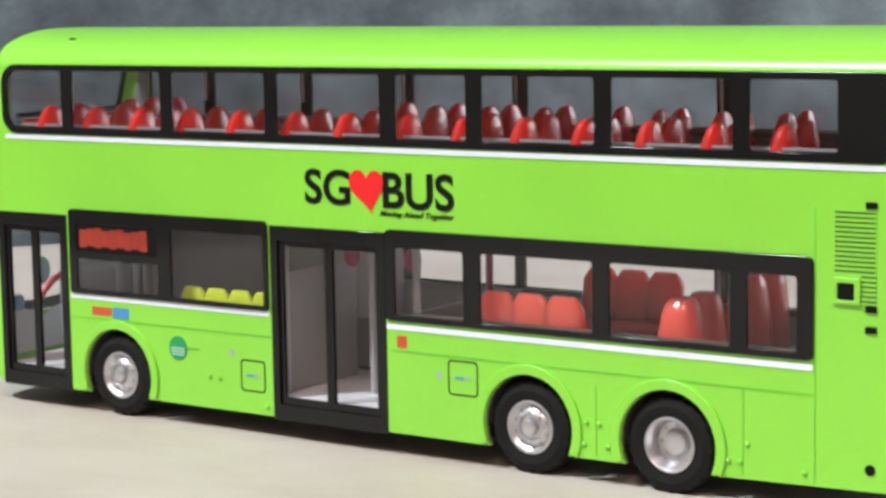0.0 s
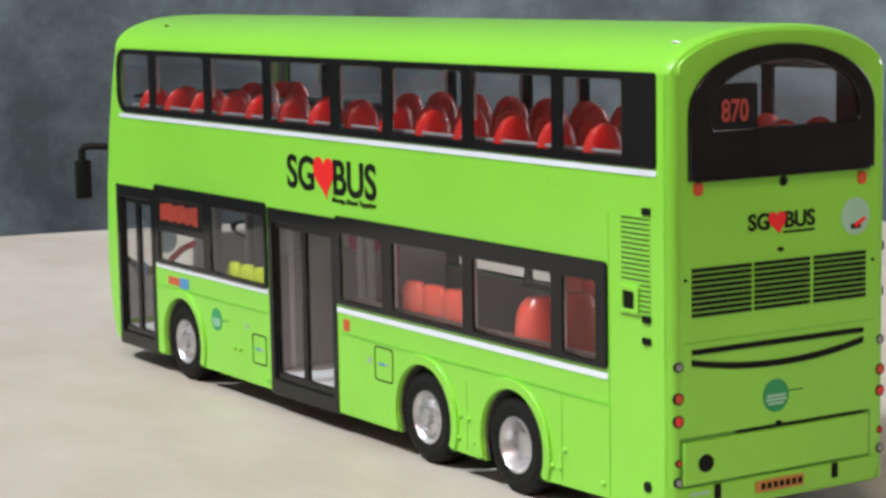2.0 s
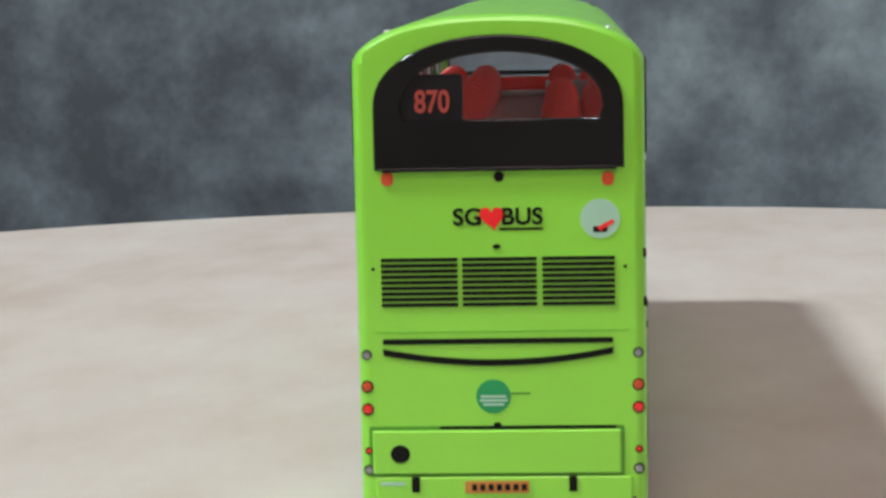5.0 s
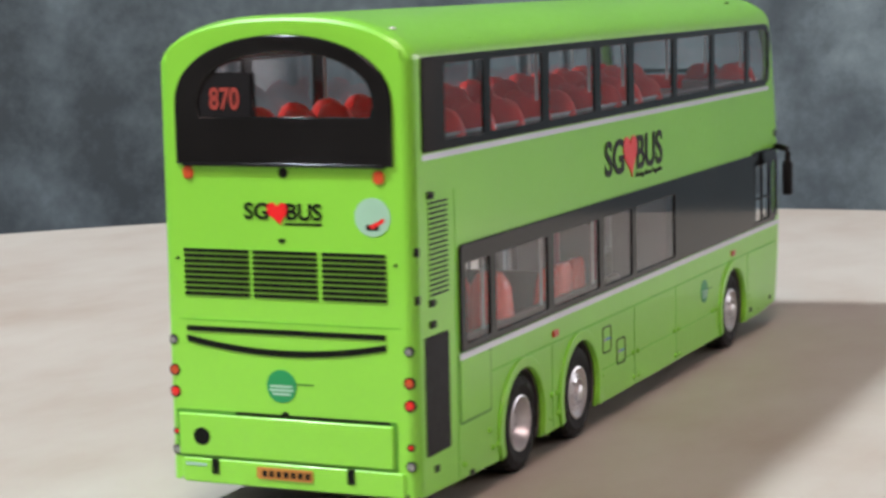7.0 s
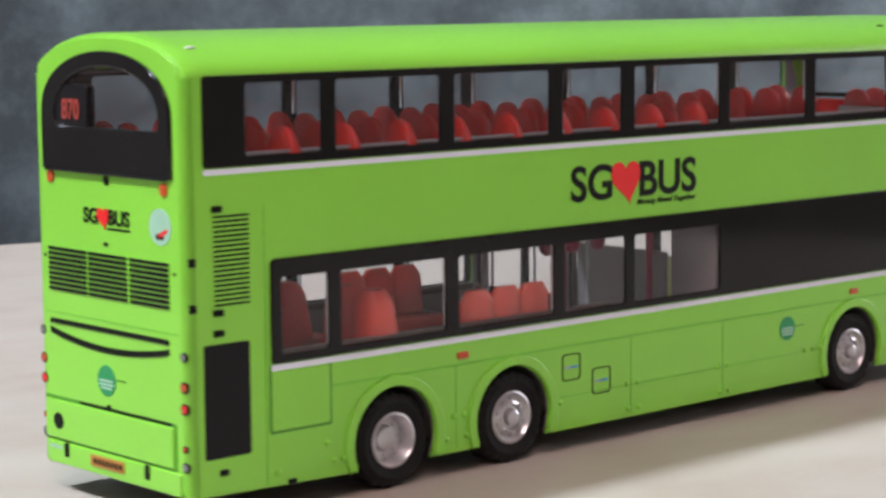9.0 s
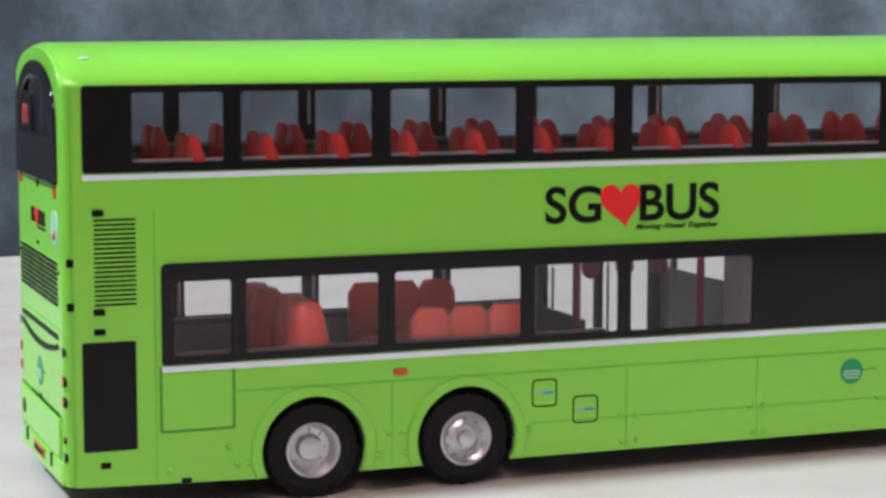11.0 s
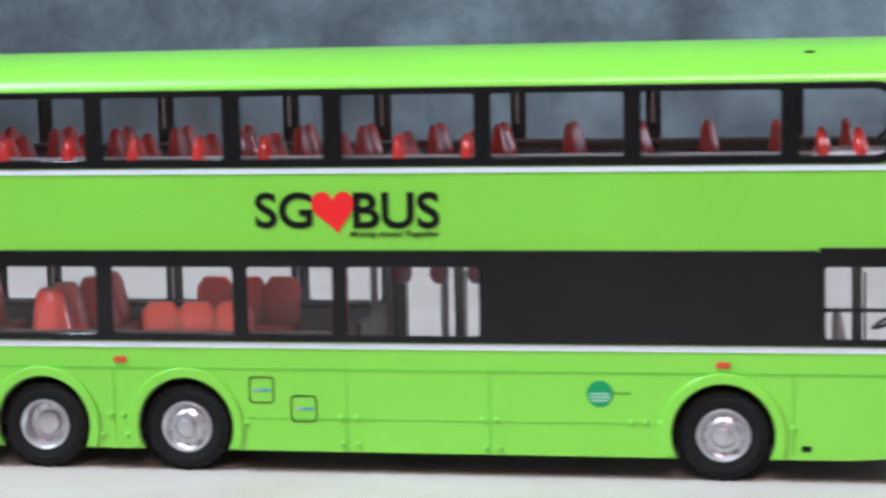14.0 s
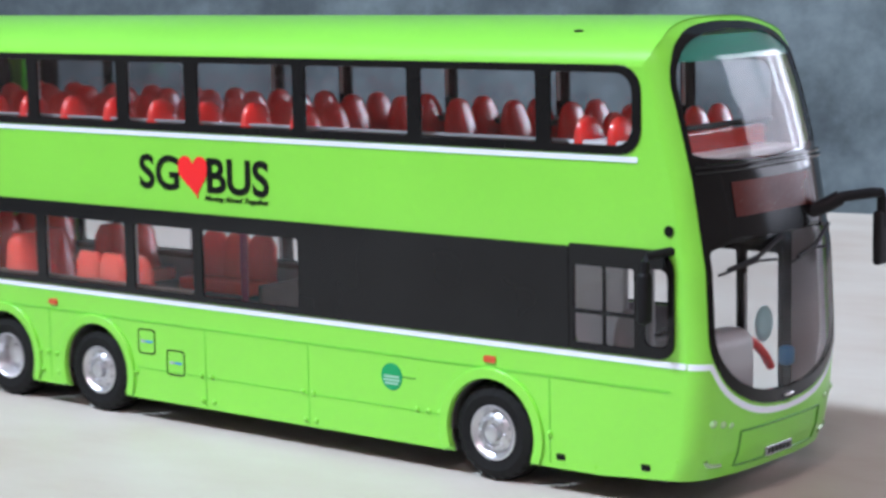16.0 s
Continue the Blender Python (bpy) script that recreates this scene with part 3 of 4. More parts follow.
def build_wheel(bus, x, side, deep):
    w = new("wheel")
    w.parent = bus
    w.matrix_basis = pose(x * S, side * 0.97 * S, 0.49 * S, 0, 0, 0 if side > 0 else 180)
    key = deep
    if key not in WHEEL_MESH:
        tyre = part("tyre", lathe([(0.24, 0.02), (0.275, 0.245), (0.38, 0.264), (0.465, 0.235), (0.488, 0.19), (0.488, -0.05), (0.46, -0.10), (0.24, -0.10)], 96, tread=0.012), RUBBER, w, "black rubber tyre")
        if deep:
            prof = [(0.335, 0.20), (0.335, 0.255), (0.31, 0.262), (0.295, 0.25), (0.27, 0.14), (0.25, 0.10), (0.17, 0.09), (0.15, 0.13), (0.14, 0.15), (0.12, 0.155), (0.002, 0.155)]
        else:
            prof = [(0.335, 0.20), (0.335, 0.255), (0.31, 0.262), (0.29, 0.235), (0.25, 0.215), (0.21, 0.245), (0.165, 0.26), (0.15, 0.225), (0.11, 0.225), (0.10, 0.285), (0.08, 0.295), (0.002, 0.295)]
        bm = lathe([(r * 0.83, y) for r, y in prof], 40, caps=False)
        for i in range(8):
            a = 2 * math.pi * i / 8
            r = 0.158 if not deep else 0.178
            bmesh.ops.create_icosphere(bm, subdivisions=1, radius=0.022, matrix=Matrix.Translation((r * math.cos(a), 0.255 if not deep else 0.10, r * math.sin(a))))
        rim = part("rim", bm, CHROME, w, "silver painted rim with wheel nuts", smooth=True)
        bm = bmesh.new()
        for i in range(10):
            t = 2 * math.pi * (i + 0.5) / 10
            r, y = (0.195, 0.228) if not deep else (0.217, 0.118)
            bmesh.ops.create_icosphere(bm, subdivisions=1, radius=1, matrix=Matrix.Translation((r * math.cos(t), y, r * math.sin(t))) @ Matrix.Rotation(-t, 4, "Y") @ Matrix.Diagonal((0.016, 0.008, 0.026, 1)))
        holes = part("rim_hole", bm, RIMSHADE, w, "dark ventilation holes")
        WHEEL_MESH[key] = (tyre, rim, holes)
    else:
        for o in WHEEL_MESH[key]:
            c = new(o.name.split(".")[0], o.data)
            c.parent = w
            tagged(c, o["label"])


def build_doors(bus):
    # front door and middle door on the nearside, each two glazed leaves
    for x0, x1, z1 in ((4.68, 5.86, 2.36), (-0.10, 1.50, 2.40)):
        d = part("door", plate([rr(x0, x1, 0.22, z1, 0.01, 1), rr(x0 + 0.10, x1 - 0.10, 0.40, z1 - 0.16, 0.02, 2)], 0.09, "left", HALF + 0.015, 0.01), BLACK, bus, "glossy black door frame")
        mid = (x0 + x1) / 2
        for a, b in ((x0 + 0.10, mid), (mid, x1 - 0.10)):
            leaf = part("leaf", plate([rr(a, b, 0.40, z1 - 0.16, 0.01, 1), rr(a + 0.055, b - 0.055, 0.48, z1 - 0.23, 0.02, 2)], 0.05, "left", HALF - 0.02, 0.006), BLACK, d, "black framed glazed door leaf")
            part("pane", plate([rr(a + 0.055, b - 0.055, 0.48, z1 - 0.23, 0.02, 2)], 0.014, "left", HALF - 0.035), GLASS, leaf)
            bm = bmesh.new()
            tube(bm, [(a + 0.09, HALF - 0.12, 0.7), (a + 0.09, HALF - 0.12, 1.9)], 0.018, 8)
            part("grab_rail", bm, PALE, leaf)


def build_rear(bus):
    top = [(1.15 - 2.30 * i / 28, 0) for i in range(29)]
    outer = [(-1.15, 0.34), (1.15, 0.34)] + [(y, roof_z(y * 1.01, 0) - 0.055) for y, _ in top]

    def arch(w, z0, zs, h, p=2.3, y_shift=0.0, n=30):
        return [(y_shift - w, z0), (y_shift + w, z0)] + [(y_shift + w * math.cos(math.pi * i / n), zs + h * max(0, math.sin(math.pi * i / n)) ** (2 / p)) for i in range(n + 1)]
    part("rear_panel", plate([outer, arch(0.98, 3.30, 3.72, 0.53)], 0.07, "rear", REAR), GREEN, bus, "glossy lime green rear end")
    inner = [(-0.86, 3.64), (0.80, 3.64)] + [(-0.03 + 0.86 * math.cos(math.pi * i / 24), 3.74 + 0.47 * math.sin(math.pi * i / 24) ** 0.85) for i in range(25)]
    win = part("rear_window_frame", plate([arch(1.07, 3.215, 3.74, 0.62), inner], 0.09, "rear", REAR + 0.035, 0.02), BLACK, bus, "glossy black arched rear window surround", smooth=False)
    part("pane", plate([inner], 0.014, "rear", REAR - 0.01), GLASS, win)
    part("display_box", plate([rr(0.30, 0.84, 3.60, 4.03, 0.03)], 0.10, "rear", REAR + 0.012), MATT, win, "black route number box")
    part("route_number", letters("870", 0.41, 0.71, 3.70, 3.90, "rear", REAR + 0.018, 0.02, -1), LED, win, "amber route number")
    part("lip", plate([rr(-1.0, 1.0, 3.20, 3.235, 0.01)], 0.06, "rear", REAR + 0.05, 0.01), BLACK, win)

    # lamps
    for y, z in ((0.96, 3.14), (-0.93, 3.12)):
        part("marker_lamp", plate([rr(y - 0.052, y + 0.052, z - 0.06, z + 0.06, 0.045)], 0.03, "rear", REAR + 0.02, 0.008), ORANGE, bus, "orange high marker lamp")
    for s in (1, -1):
        for z, r, mat, name, label in ((1.61, 0.034, LENS, "reverse_lamp", "clear round lamp"), (1.33, 0.042, ORANGE, "indicator_lamp", "round orange lamp"), (1.13, 0.042, TAILRED, "tail_lamp", "round red lamp"), (0.76, 0.022, TAILRED, "reflector", "small red reflector"), (0.59, 0.036, LENS, "fog_lamp", "clear round lamp with dark rim")):
            lamp = part(name, plate([disc(s * 1.175, z, r, n=20)], 0.04, "rear", REAR + 0.012, 0.008), mat, bus, label, smooth=True)
            part("lamp_rim", plate([disc(s * 1.175, z, r + 0.012, n=20), disc(s * 1.175, z, r, n=20)], 0.03, "rear", REAR + 0.006), INK, lamp)
    # grille in three fields
    for y0, y1 in ((0.37, 1.03), (-0.31, 0.33), (-0.98, -0.36)):
        g = part("grille", plate([rr(y0, y1, 2.02, 2.465, 0.01, 1)], 0.012, "rear", REAR + 0.006), GREEN, bus, "engine grille with black slats")
        for i in range(9):
            z = 2.045 + 0.049 * i
            part("slat", plate([rr(y0, y1, z - 0.0155, z + 0.0155, 0, 1)], 0.02, "rear", REAR + 0.014), INK, g)
    # the two black trim lines
    part("trim_line", plate([rr(-0.96, 1.03, 1.70, 1.745, 0.01)], 0.02, "rear", REAR + 0.012), INK, bus, "black trim line")
    bow = [(1.03 - 1.99 * i / 20, 1.535 + 0.10 * abs(i / 10 - 1) ** 2) for i in range(21)]
    part("trim_line", plate([[(y, z + 0.025) for y, z in bow] + [(y, z - 0.03) for y, z in reversed(bow)]], 0.02, "rear", REAR + 0.012), INK, bus, "black bowed trim line")
    part("panel_joint", plate([rr(-1.1, 1.1, 1.80, 1.812, 0, 1)], 0.01, "rear", REAR + 0.004), LINE, bus)
    # badges and lettering
    d = part("round_badge", plate([disc(0.08, 1.235, 0.15)], 0.012, "rear", REAR + 0.007), DOT, bus, "round green badge")
    for k, w in ((0.0, 0.22), (-0.035, 0.24), (-0.07, 0.18)):
        part("mark", plate([rr(0.08 - w / 2, 0.08 + w / 2, 1.235 + k - 0.011, 1.235 + k + 0.011, 0, 1)], 0.012, "rear", REAR + 0.010), BADGE, d)
    part("mark", plate([rr(-0.24, -0.07, 1.255, 1.268, 0, 1)], 0.012, "rear", REAR + 0.006), DARKLINE, bus)
    b = part("round_badge", plate([disc(-0.86, 2.775, 0.17)], 0.012, "rear", REAR + 0.007), BADGE, bus, "pale green round sticker")
    part("mark", plate([rr(-0.92, -0.80, 2.66, 2.71, 0.01)], 0.012, "rear", REAR + 0.010), INK, b)
    part("mark", plate([[(-0.83, 2.70), (-0.97, 2.77), (-0.98, 2.74), (-0.86, 2.67)]], 0.012, "rear", REAR + 0.011), HEART, b)
    part("lettering", letters("SG", 0.16, 0.40, 2.73, 2.88, "rear", REAR + 0.006, 0.022, -1), INK, bus, "black lettering reading SG")
    part("lettering", letters("BUS", -0.37, -0.02, 2.73, 2.88, "rear", REAR + 0.006, 0.022, -1), INK, bus, "black lettering reading BUS")
    part("slogan", plate([rr(-0.37, 0.0, 2.685, 2.705, 0, 1)], 0.012, "rear", REAR + 0.006), INK, bus, "thin black line of tiny print")
    heart(bus, "rear", 0.07, 2.80, 0.105, 0.105, REAR + 0.010, -1)
    # engine flap
    flap = part("engine_flap", plate([rr(-1.02, 1.14, 0.555, 0.94, 0.02)], 0.05, "rear", REAR + 0.03, 0.015), GREEN, bus, "lime green engine flap")
    part("flap_gap", plate([rr(-1.05, 1.17, 0.53, 0.975, 0.02), rr(-1.02, 1.14, 0.555, 0.94, 0.02)], 0.012, "rear", REAR + 0.006), DARKLINE, flap)
    part("flap_shadow_gap", plate([rr(-0.98, 0.55, 0.95, 0.975, 0, 1)], 0.012, "rear", REAR + 0.010), INK, flap)
    part("exhaust_hole", plate([disc(0.90, 0.735, 0.085, 0.08)], 0.012, "rear", REAR + 0.036), INK, flap, "black round hole")
    for y, z, r in ((0.0, 3.15, 0.045), (0.03, 2.545, 0.035), (0.05, 0.985, 0.035)):
        part("lock", plate([disc(y, z, r, r * (1 if z > 3 else 0.6), 14)], 0.02, "rear", REAR + 0.012), INK, bus)
    for y, z in ((1.1, 2.36), (-1.07, 2.36)):
        part("lock", plate([disc(y, z, 0.016, n=8)], 0.02, "rear", REAR + 0.012), INK, bus)
    bumper = part("bumper", plate([rr(-1.12, 1.12, 0.30, 0.53, 0.03)], 0.06, "rear", REAR + 0.025, 0.02), GREEN, bus, "lime green rear bumper")
    for y in (0.77, -0.60):
        part("tow_slot", plate([rr(y - 0.035, y + 0.035, 0.395, 0.53, 0.01)], 0.02, "rear", REAR + 0.036), INK, bumper)
    p = part("number_plate", plate([rr(-0.22, 0.34, 0.385, 0.49, 0.01)], 0.02, "rear", REAR + 0.04), PLATE, bumper, "orange number plate with dark bars")
    for i in range(7):
        y = 0.28 - 0.072 * i
        part("bar", plate([rr(y - 0.045, y, 0.41, 0.465, 0, 1)], 0.012, "rear", REAR + 0.046), INK, p)
    part("bumper_chip", plate([rr(0.86, 1.08, 0.455, 0.485, 0.01)], 0.012, "rear", REAR + 0.03), BADGE, bumper)
    # quarter-round corner posts
    for s in (1, -1):
        bm = bmesh.new()
        r, n = 0.10, 8
        cols = []
        for i in range(n + 1):
            a = radians(90 * i / n)
            x, y = -REAR + r - r * math.cos(a), s * (HALF - r + r * math.sin(a))
            cols.append([bm.verts.new((x, y, z)) for z in (0.31, 2.0, 4.13)])
        for a, b in zip(cols, cols[1:]):
            for k in range(2):
                bm.faces.new((a[k], b[k], b[k + 1], a[k + 1]))
        bmesh.ops.solidify(bm, geom=bm.faces[:], thickness=0.05 * s)
        bmesh.ops.recalc_face_normals(bm, faces=bm.faces)
        part("corner_post", bm, GREEN, bus, smooth=True)


def build_roof(bus):
    bm = bmesh.new()
    ys = [-HALF * math.cos(math.pi * j / 36) for j in range(37)]
    grid = []
    us = [0, 0.004, 0.010, 0.018, 0.03] + [0.03 + 0.94 * i / 30 for i in range(1, 31)] + [0.985, 1.0]
    for u in us:
        row = []
        for y in ys:
            z = roof_z(y, u)
            x1 = nose(y, z - 0.01)
            x = -REAR + (x1 + REAR) * u
            d = x + REAR                               # rounding of the rear edge
            drop = 0.13 - math.sqrt(max(0, 0.13 ** 2 - max(0, 0.13 - d) ** 2)) if d < 0.13 else 0
            k = 1 - 0.10 * (drop / 0.13)
            row.append(bm.verts.new((x, y * k, 4.13 + (z - 4.13) * (1 - 0.28 * drop / 0.13))))
        grid.append(row)
    for a, b in zip(grid, grid[1:]):
        for i in range(len(ys) - 1):
            bm.faces.new((a[i], b[i], b[i + 1], a[i + 1]))
    bmesh.ops.recalc_face_normals(bm, faces=bm.faces)
    roof = part("roof", bm, GREEN, bus, "glossy lime green domed roof", smooth=True)
    for x, y in ((4.78, -0.93), (4.78, 0.93), (-5.7, 0.95), (-5.7, -0.95)):
        bm = bmesh.new()
        bmesh.ops.create_icosphere(bm, subdivisions=2, radius=0.05, matrix=Matrix.Translation((x, y, roof_z(y, (x + REAR) / 12))) @ Matrix.Diagonal((1.2, 0.7, 0.3, 1)))
        part("roof_mark", bm, INK if x > 0 else PALE, roof, smooth=True)
    return roof


def half(z, z0, z1, w, rb, rt, p=2.3, pt=2.9):
    """Half the width at height z of a rounded shape."""
    if z <= z0 or z >= z1:
        return 0.0
    if z < z0 + rb:
        w *= (1 - ((z0 + rb - z) / rb) ** p) ** (1 / p)
    if z > z1 - rt:
        w *= (1 - ((z - z1 + rt) / rt) ** pt) ** (1 / pt)
    return w


def sheet(fa, fb, z0, z1, nz, ny, off, thick=0.0, sides=(1, -1), dense=True, ease=False):
    """A piece of the bulging front between two half-widths, mirrored to both sides."""
    bm = bmesh.new()
    for s in sides:
        rows = []
        for i in range(nz + 1):
            q = i / nz
            if dense:
                q = 0.5 - 0.5 * math.cos(math.pi * q)
            z = z0 + (z1 - z0) * q
            a, b = fa(z), fb(z)
            row = []
            for j in range(ny + 1):
                y = s * (a + (b - a) * (math.sin(math.pi / 2 * j / ny) if ease else j / ny))
                zz = min(z, roof_z(y))
                row.append(bm.verts.new((nose(y, zz) + off, y, zz)))
            rows.append(row)
        for a, b in zip(rows, rows[1:]):
            for j in range(ny):
                bm.faces.new((a[j], a[j + 1], b[j + 1], b[j]))
    bmesh.ops.remove_doubles(bm, verts=bm.verts, dist=1e-5)
    bmesh.ops.dissolve_degenerate(bm, dist=1e-5, edges=bm.edges)
    if thick:
        outer = bm.faces[:]
        rim = [e for e in bm.edges if len(e.link_faces) == 1]
        made = bmesh.ops.duplicate(bm, geom=bm.verts[:] + bm.edges[:] + outer)
        for v in made["geom"]:
            if isinstance(v, bmesh.types.BMVert):
                v.co.x -= thick
                v.co.y *= 0.982
        twin = made["vert_map"]
        for e in rim:
            p, q = e.verts
            bm.faces.new((p, q, twin[q], twin[p]))
    bmesh.ops.recalc_face_normals(bm, faces=bm.faces)
    return bm


def inset(bm):
    for v in bm.verts:
        v.co.y *= 0.962
    return bm


def build_front(bus):
    def surround(z):
        return half(z, 0.93, 4.505, 1.14, 0.75, 0.73)

    def gap(z):
        return max(half(z, 0.895, 4.505, 1.155, 0.785, 0.73), surround(z))

    def white(z):
        return max(half(z, 0.83, 4.505, 1.185, 0.82, 0.73), gap(z))

    def up(z):
        return half(z, 3.25, 4.425, 1.095, 0.10, 0.66)

    def low(z):
        return half(z, 1.06, 2.52, 1.09, 0.67, 0.10)

    part("front_panel", sheet(surround, lambda z: HALF, 0.31, 4.56, 90, 22, 0.0, 0.04, ease=True), GREEN, bus, "glossy lime green front end", smooth=True)
    part("front_lining", inset(sheet(surround, lambda z: HALF - 0.002, 3.20, 4.40, 30, 10, -0.055)), GREEN, bus, "lime green inside of the upper front end", smooth=True)
    part("front_stripe", sheet(gap, white, 0.83, 1.43, 40, 3, 0.006), WHITE, bus, "white line under the windscreen", smooth=True)
    part("front_lining", inset(sheet(surround, lambda z: HALF - 0.002, 0.45, 3.195, 40, 10, -0.055)), PALE, bus, "pale lower front lining", smooth=True)
    for side in (1, -1):
        part("corner_stripe", sheet(white, lambda z: HALF, 1.372, 1.43, 3, 22, 0.006, sides=(side,), ease=True), WHITE, bus, "white stripe round the front corner", smooth=True)
    frame = part("windscreen_frame", sheet(lambda z: max(up(z), low(z)), surround, 0.935, 4.50, 150, 6, 0.012, 0.05), BLACK, bus, "glossy black windscreen surround", smooth=True)
    part("upper_windscreen", sheet(lambda z: 0, up, 3.251, 4.424, 50, 12, 0.006), CLEAR, frame, "clear curved upper windscreen", smooth=True)
    part("sun_strip", sheet(lambda z: 0, lambda z: up(z) * 0.985, 4.16, 4.39, 18, 12, -0.012), TEAL, frame, "green tinted strip", smooth=True)
    part("lower_windscreen", sheet(lambda z: 0, low, 1.061, 2.519, 50, 12, 0.006), SCREEN, frame, "clear curved lower windscreen", smooth=True)
    part("route_display", sheet(lambda z: 0, lambda z: 0.72, 2.74, 3.06, 4, 10, 0.022), paint("dark_red_display", (0.07, 0.014, 0.010), 0.25, vary=0.4, scale=1200, spec=0.25), frame, "dark red front display", smooth=True)
    for z in (3.17, 3.22):
        bm = bmesh.new()
        tube(bm, [(nose(y, z) + 0.025, y, z) for y in np.linspace(-1.12, 1.12, 19)], 0.02, 8)
        part("trim_rib", bm, BLACK, frame, smooth=True)
    for s, y0, y1 in ((1, 0.95, 0.15), (-1, -0.1, -0.95)):
        bm = bmesh.new()
        tube(bm, [(nose(y, z) + 0.05, y, z) for y, z in ((y0, 2.50), ((y0 + y1) / 2, 2.36), (y1, 2.28))], 0.022, 8)
        tube(bm, [(nose(y, z) + 0.04, y, z) for y, z in (((y0 + y1) / 2 + 0.3, 2.30), ((y0 + y1) / 2, 2.32), (y1 - 0.1, 2.24))], 0.014, 6)
        part("wiper", bm, MATT, frame, "black windscreen wiper")
    bm = bmesh.new()
    bmesh.ops.create_icosphere(bm, subdivisions=2, radius=1, matrix=Matrix.Translation((nose(0, 1.0) + 0.02, 0, 0.985)) @ Matrix.Diagonal((0.02, 0.10, 0.02, 1)))
    part("maker_badge", bm, CHROME, frame, "small silver badge", smooth=True)
    # lamps and bumper detail
    for s in (1, -1):
        for y, z, r in ((0.86, 0.82, 0.036), (0.96, 0.84, 0.042), (1.07, 0.86, 0.046)):
            bm = bmesh.new()
            bmesh.ops.create_icosphere(bm, subdivisions=3, radius=1, matrix=Matrix.Translation((nose(y, z) - 0.012, s * y, z)) @ Matrix.Diagonal((0.035, r, r * 0.9, 1)))
            part("headlamp", bm, HEADLAMP, bus, "clear plastic headlamp lens", smooth=True)
        bm = bmesh.new()
        tube(bm, [(nose(y, z) - 0.004, s * y, z) for y, z in ((1.09, 0.50), (1.06, 0.455), (1.0, 0.44), (0.90, 0.435))], 0.024, 10)
        part("fog_lamp", bm, FOG, bus, "silver fog lamp let into the bumper corner", smooth=True)
    for y0, z0, y1, z1 in ((-0.72, 0.40, 0.72, 0.40), (-0.72, 0.74, 0.72, 0.74), (-0.72, 0.40, -0.72, 0.74), (0.72, 0.40, 0.72, 0.74)):
        bm = bmesh.new()
        tube(bm, [(nose(y0 + (y1 - y0) * k / 10, z0 + (z1 - z0) * k / 10) + 0.002, y0 + (y1 - y0) * k / 10, z0 + (z1 - z0) * k / 10) for k in range(11)], 0.012, 6)
        part("bumper_joint", bm, DARKLINE, bus)
    bm = bmesh.new()
    box(bm, nose(0, 0.45) - 0.01, nose(0, 0.45) + 0.02, -0.24, 0.24, 0.40, 0.50, 0.008)
    p = part("number_plate", bm, LENS, bus, "pale grey number plate with plain bars")
    for i in range(6):
        part("bar", boxed(nose(0, 0.45) + 0.018, nose(0, 0.45) + 0.026, -0.2 + 0.07 * i, -0.155 + 0.07 * i, 0.425, 0.475), INK, p)


def build_mirrors(bus):
    # nearside mirror on a long cranked arm
    bm = bmesh.new()
    tube(bm, [(6.34, 0.62, 2.64), (6.46, 0.80, 2.70), (6.58, 0.92, 2.78), (6.74, 1.22, 2.80), (6.77, 1.32, 2.79), (6.78, 1.345, 2.74), (6.78, 1.35, 2.45)], 0.054, 10)
    tube(bm, [(6.34, 0.62, 2.64), (6.46, 0.80, 2.70), (6.56, 0.90, 2.77)], 0.075, 10)
    arm = part("mirror_arm", bm, MATT, bus, "black cranked mirror arm", smooth=True)
    bm = bmesh.new()
    box(bm, 6.73, 6.82, 1.22, 1.46, 2.08, 2.62, 0.04, 3)
    part("mirror_head", bm, MATT, arm, "black mirror housing", smooth=True)
    # offside mirror beside the cab window
    bm = bmesh.new()
    tube(bm, [(6.04, -1.20, 2.46), (5.98, -1.34, 2.45), (5.90, -1.45, 2.43), (5.88, -1.47, 2.38), (5.88, -1.47, 2.2)], 0.042, 10)
    arm = part("mirror_arm", bm, MATT, bus, "short black mirror arm", smooth=True)
    bm = bmesh.new()
    box(bm, 5.81, 5.93, -1.54, -1.40, 1.80, 2.28, 0.045, 3)
    part("mirror_head", bm, MATT, arm, "black mirror housing", smooth=True)


def hump(bm, x, y, z, w, d, h, lean=0.0, taper=0.30):
    """One moulded seat back: a dome that tapers to its top."""
    n, rings = 14, []
    for k in range(11):
        q = k / 10
        if taper > 0.2:
            ww = w * float(np.interp(q, [0, 0.35, 0.55, 0.70, 0.82, 0.91, 0.96, 1], [0.92, 0.95, 0.90, 0.80, 0.68, 0.53, 0.40, 0.20]))
        else:
            ww = w * (1 - taper * q - (0.5 if taper > 0.2 else 0.38) * max(0, q - 0.8) / 0.2)
        dd = d * (1 - (0.72 if taper > 0.2 else 0.5) * q) if q < 0.95 else d * (0.20 if taper > 0.2 else 0.38)
        zz = z + h * (q if q < 0.9 else 0.9 + (q - 0.9) * 0.8)
        ring = []
        for i in range(n):
            a = 2 * math.pi * i / n
            c, s = math.cos(a), math.sin(a)
            ring.append(bm.verts.new((x + lean * q + dd * math.copysign(abs(c) ** 0.7, c), y + ww * math.copysign(abs(s) ** 0.7, s), zz)))
        rings.append(ring)
    for a, b in zip(rings, rings[1:]):
        for i in range(n):
            bm.faces.new((a[i], a[(i + 1) % n], b[(i + 1) % n], b[i]))
    bm.faces.new(rings[-1])
    bm.faces.new(rings[0])
    return bm


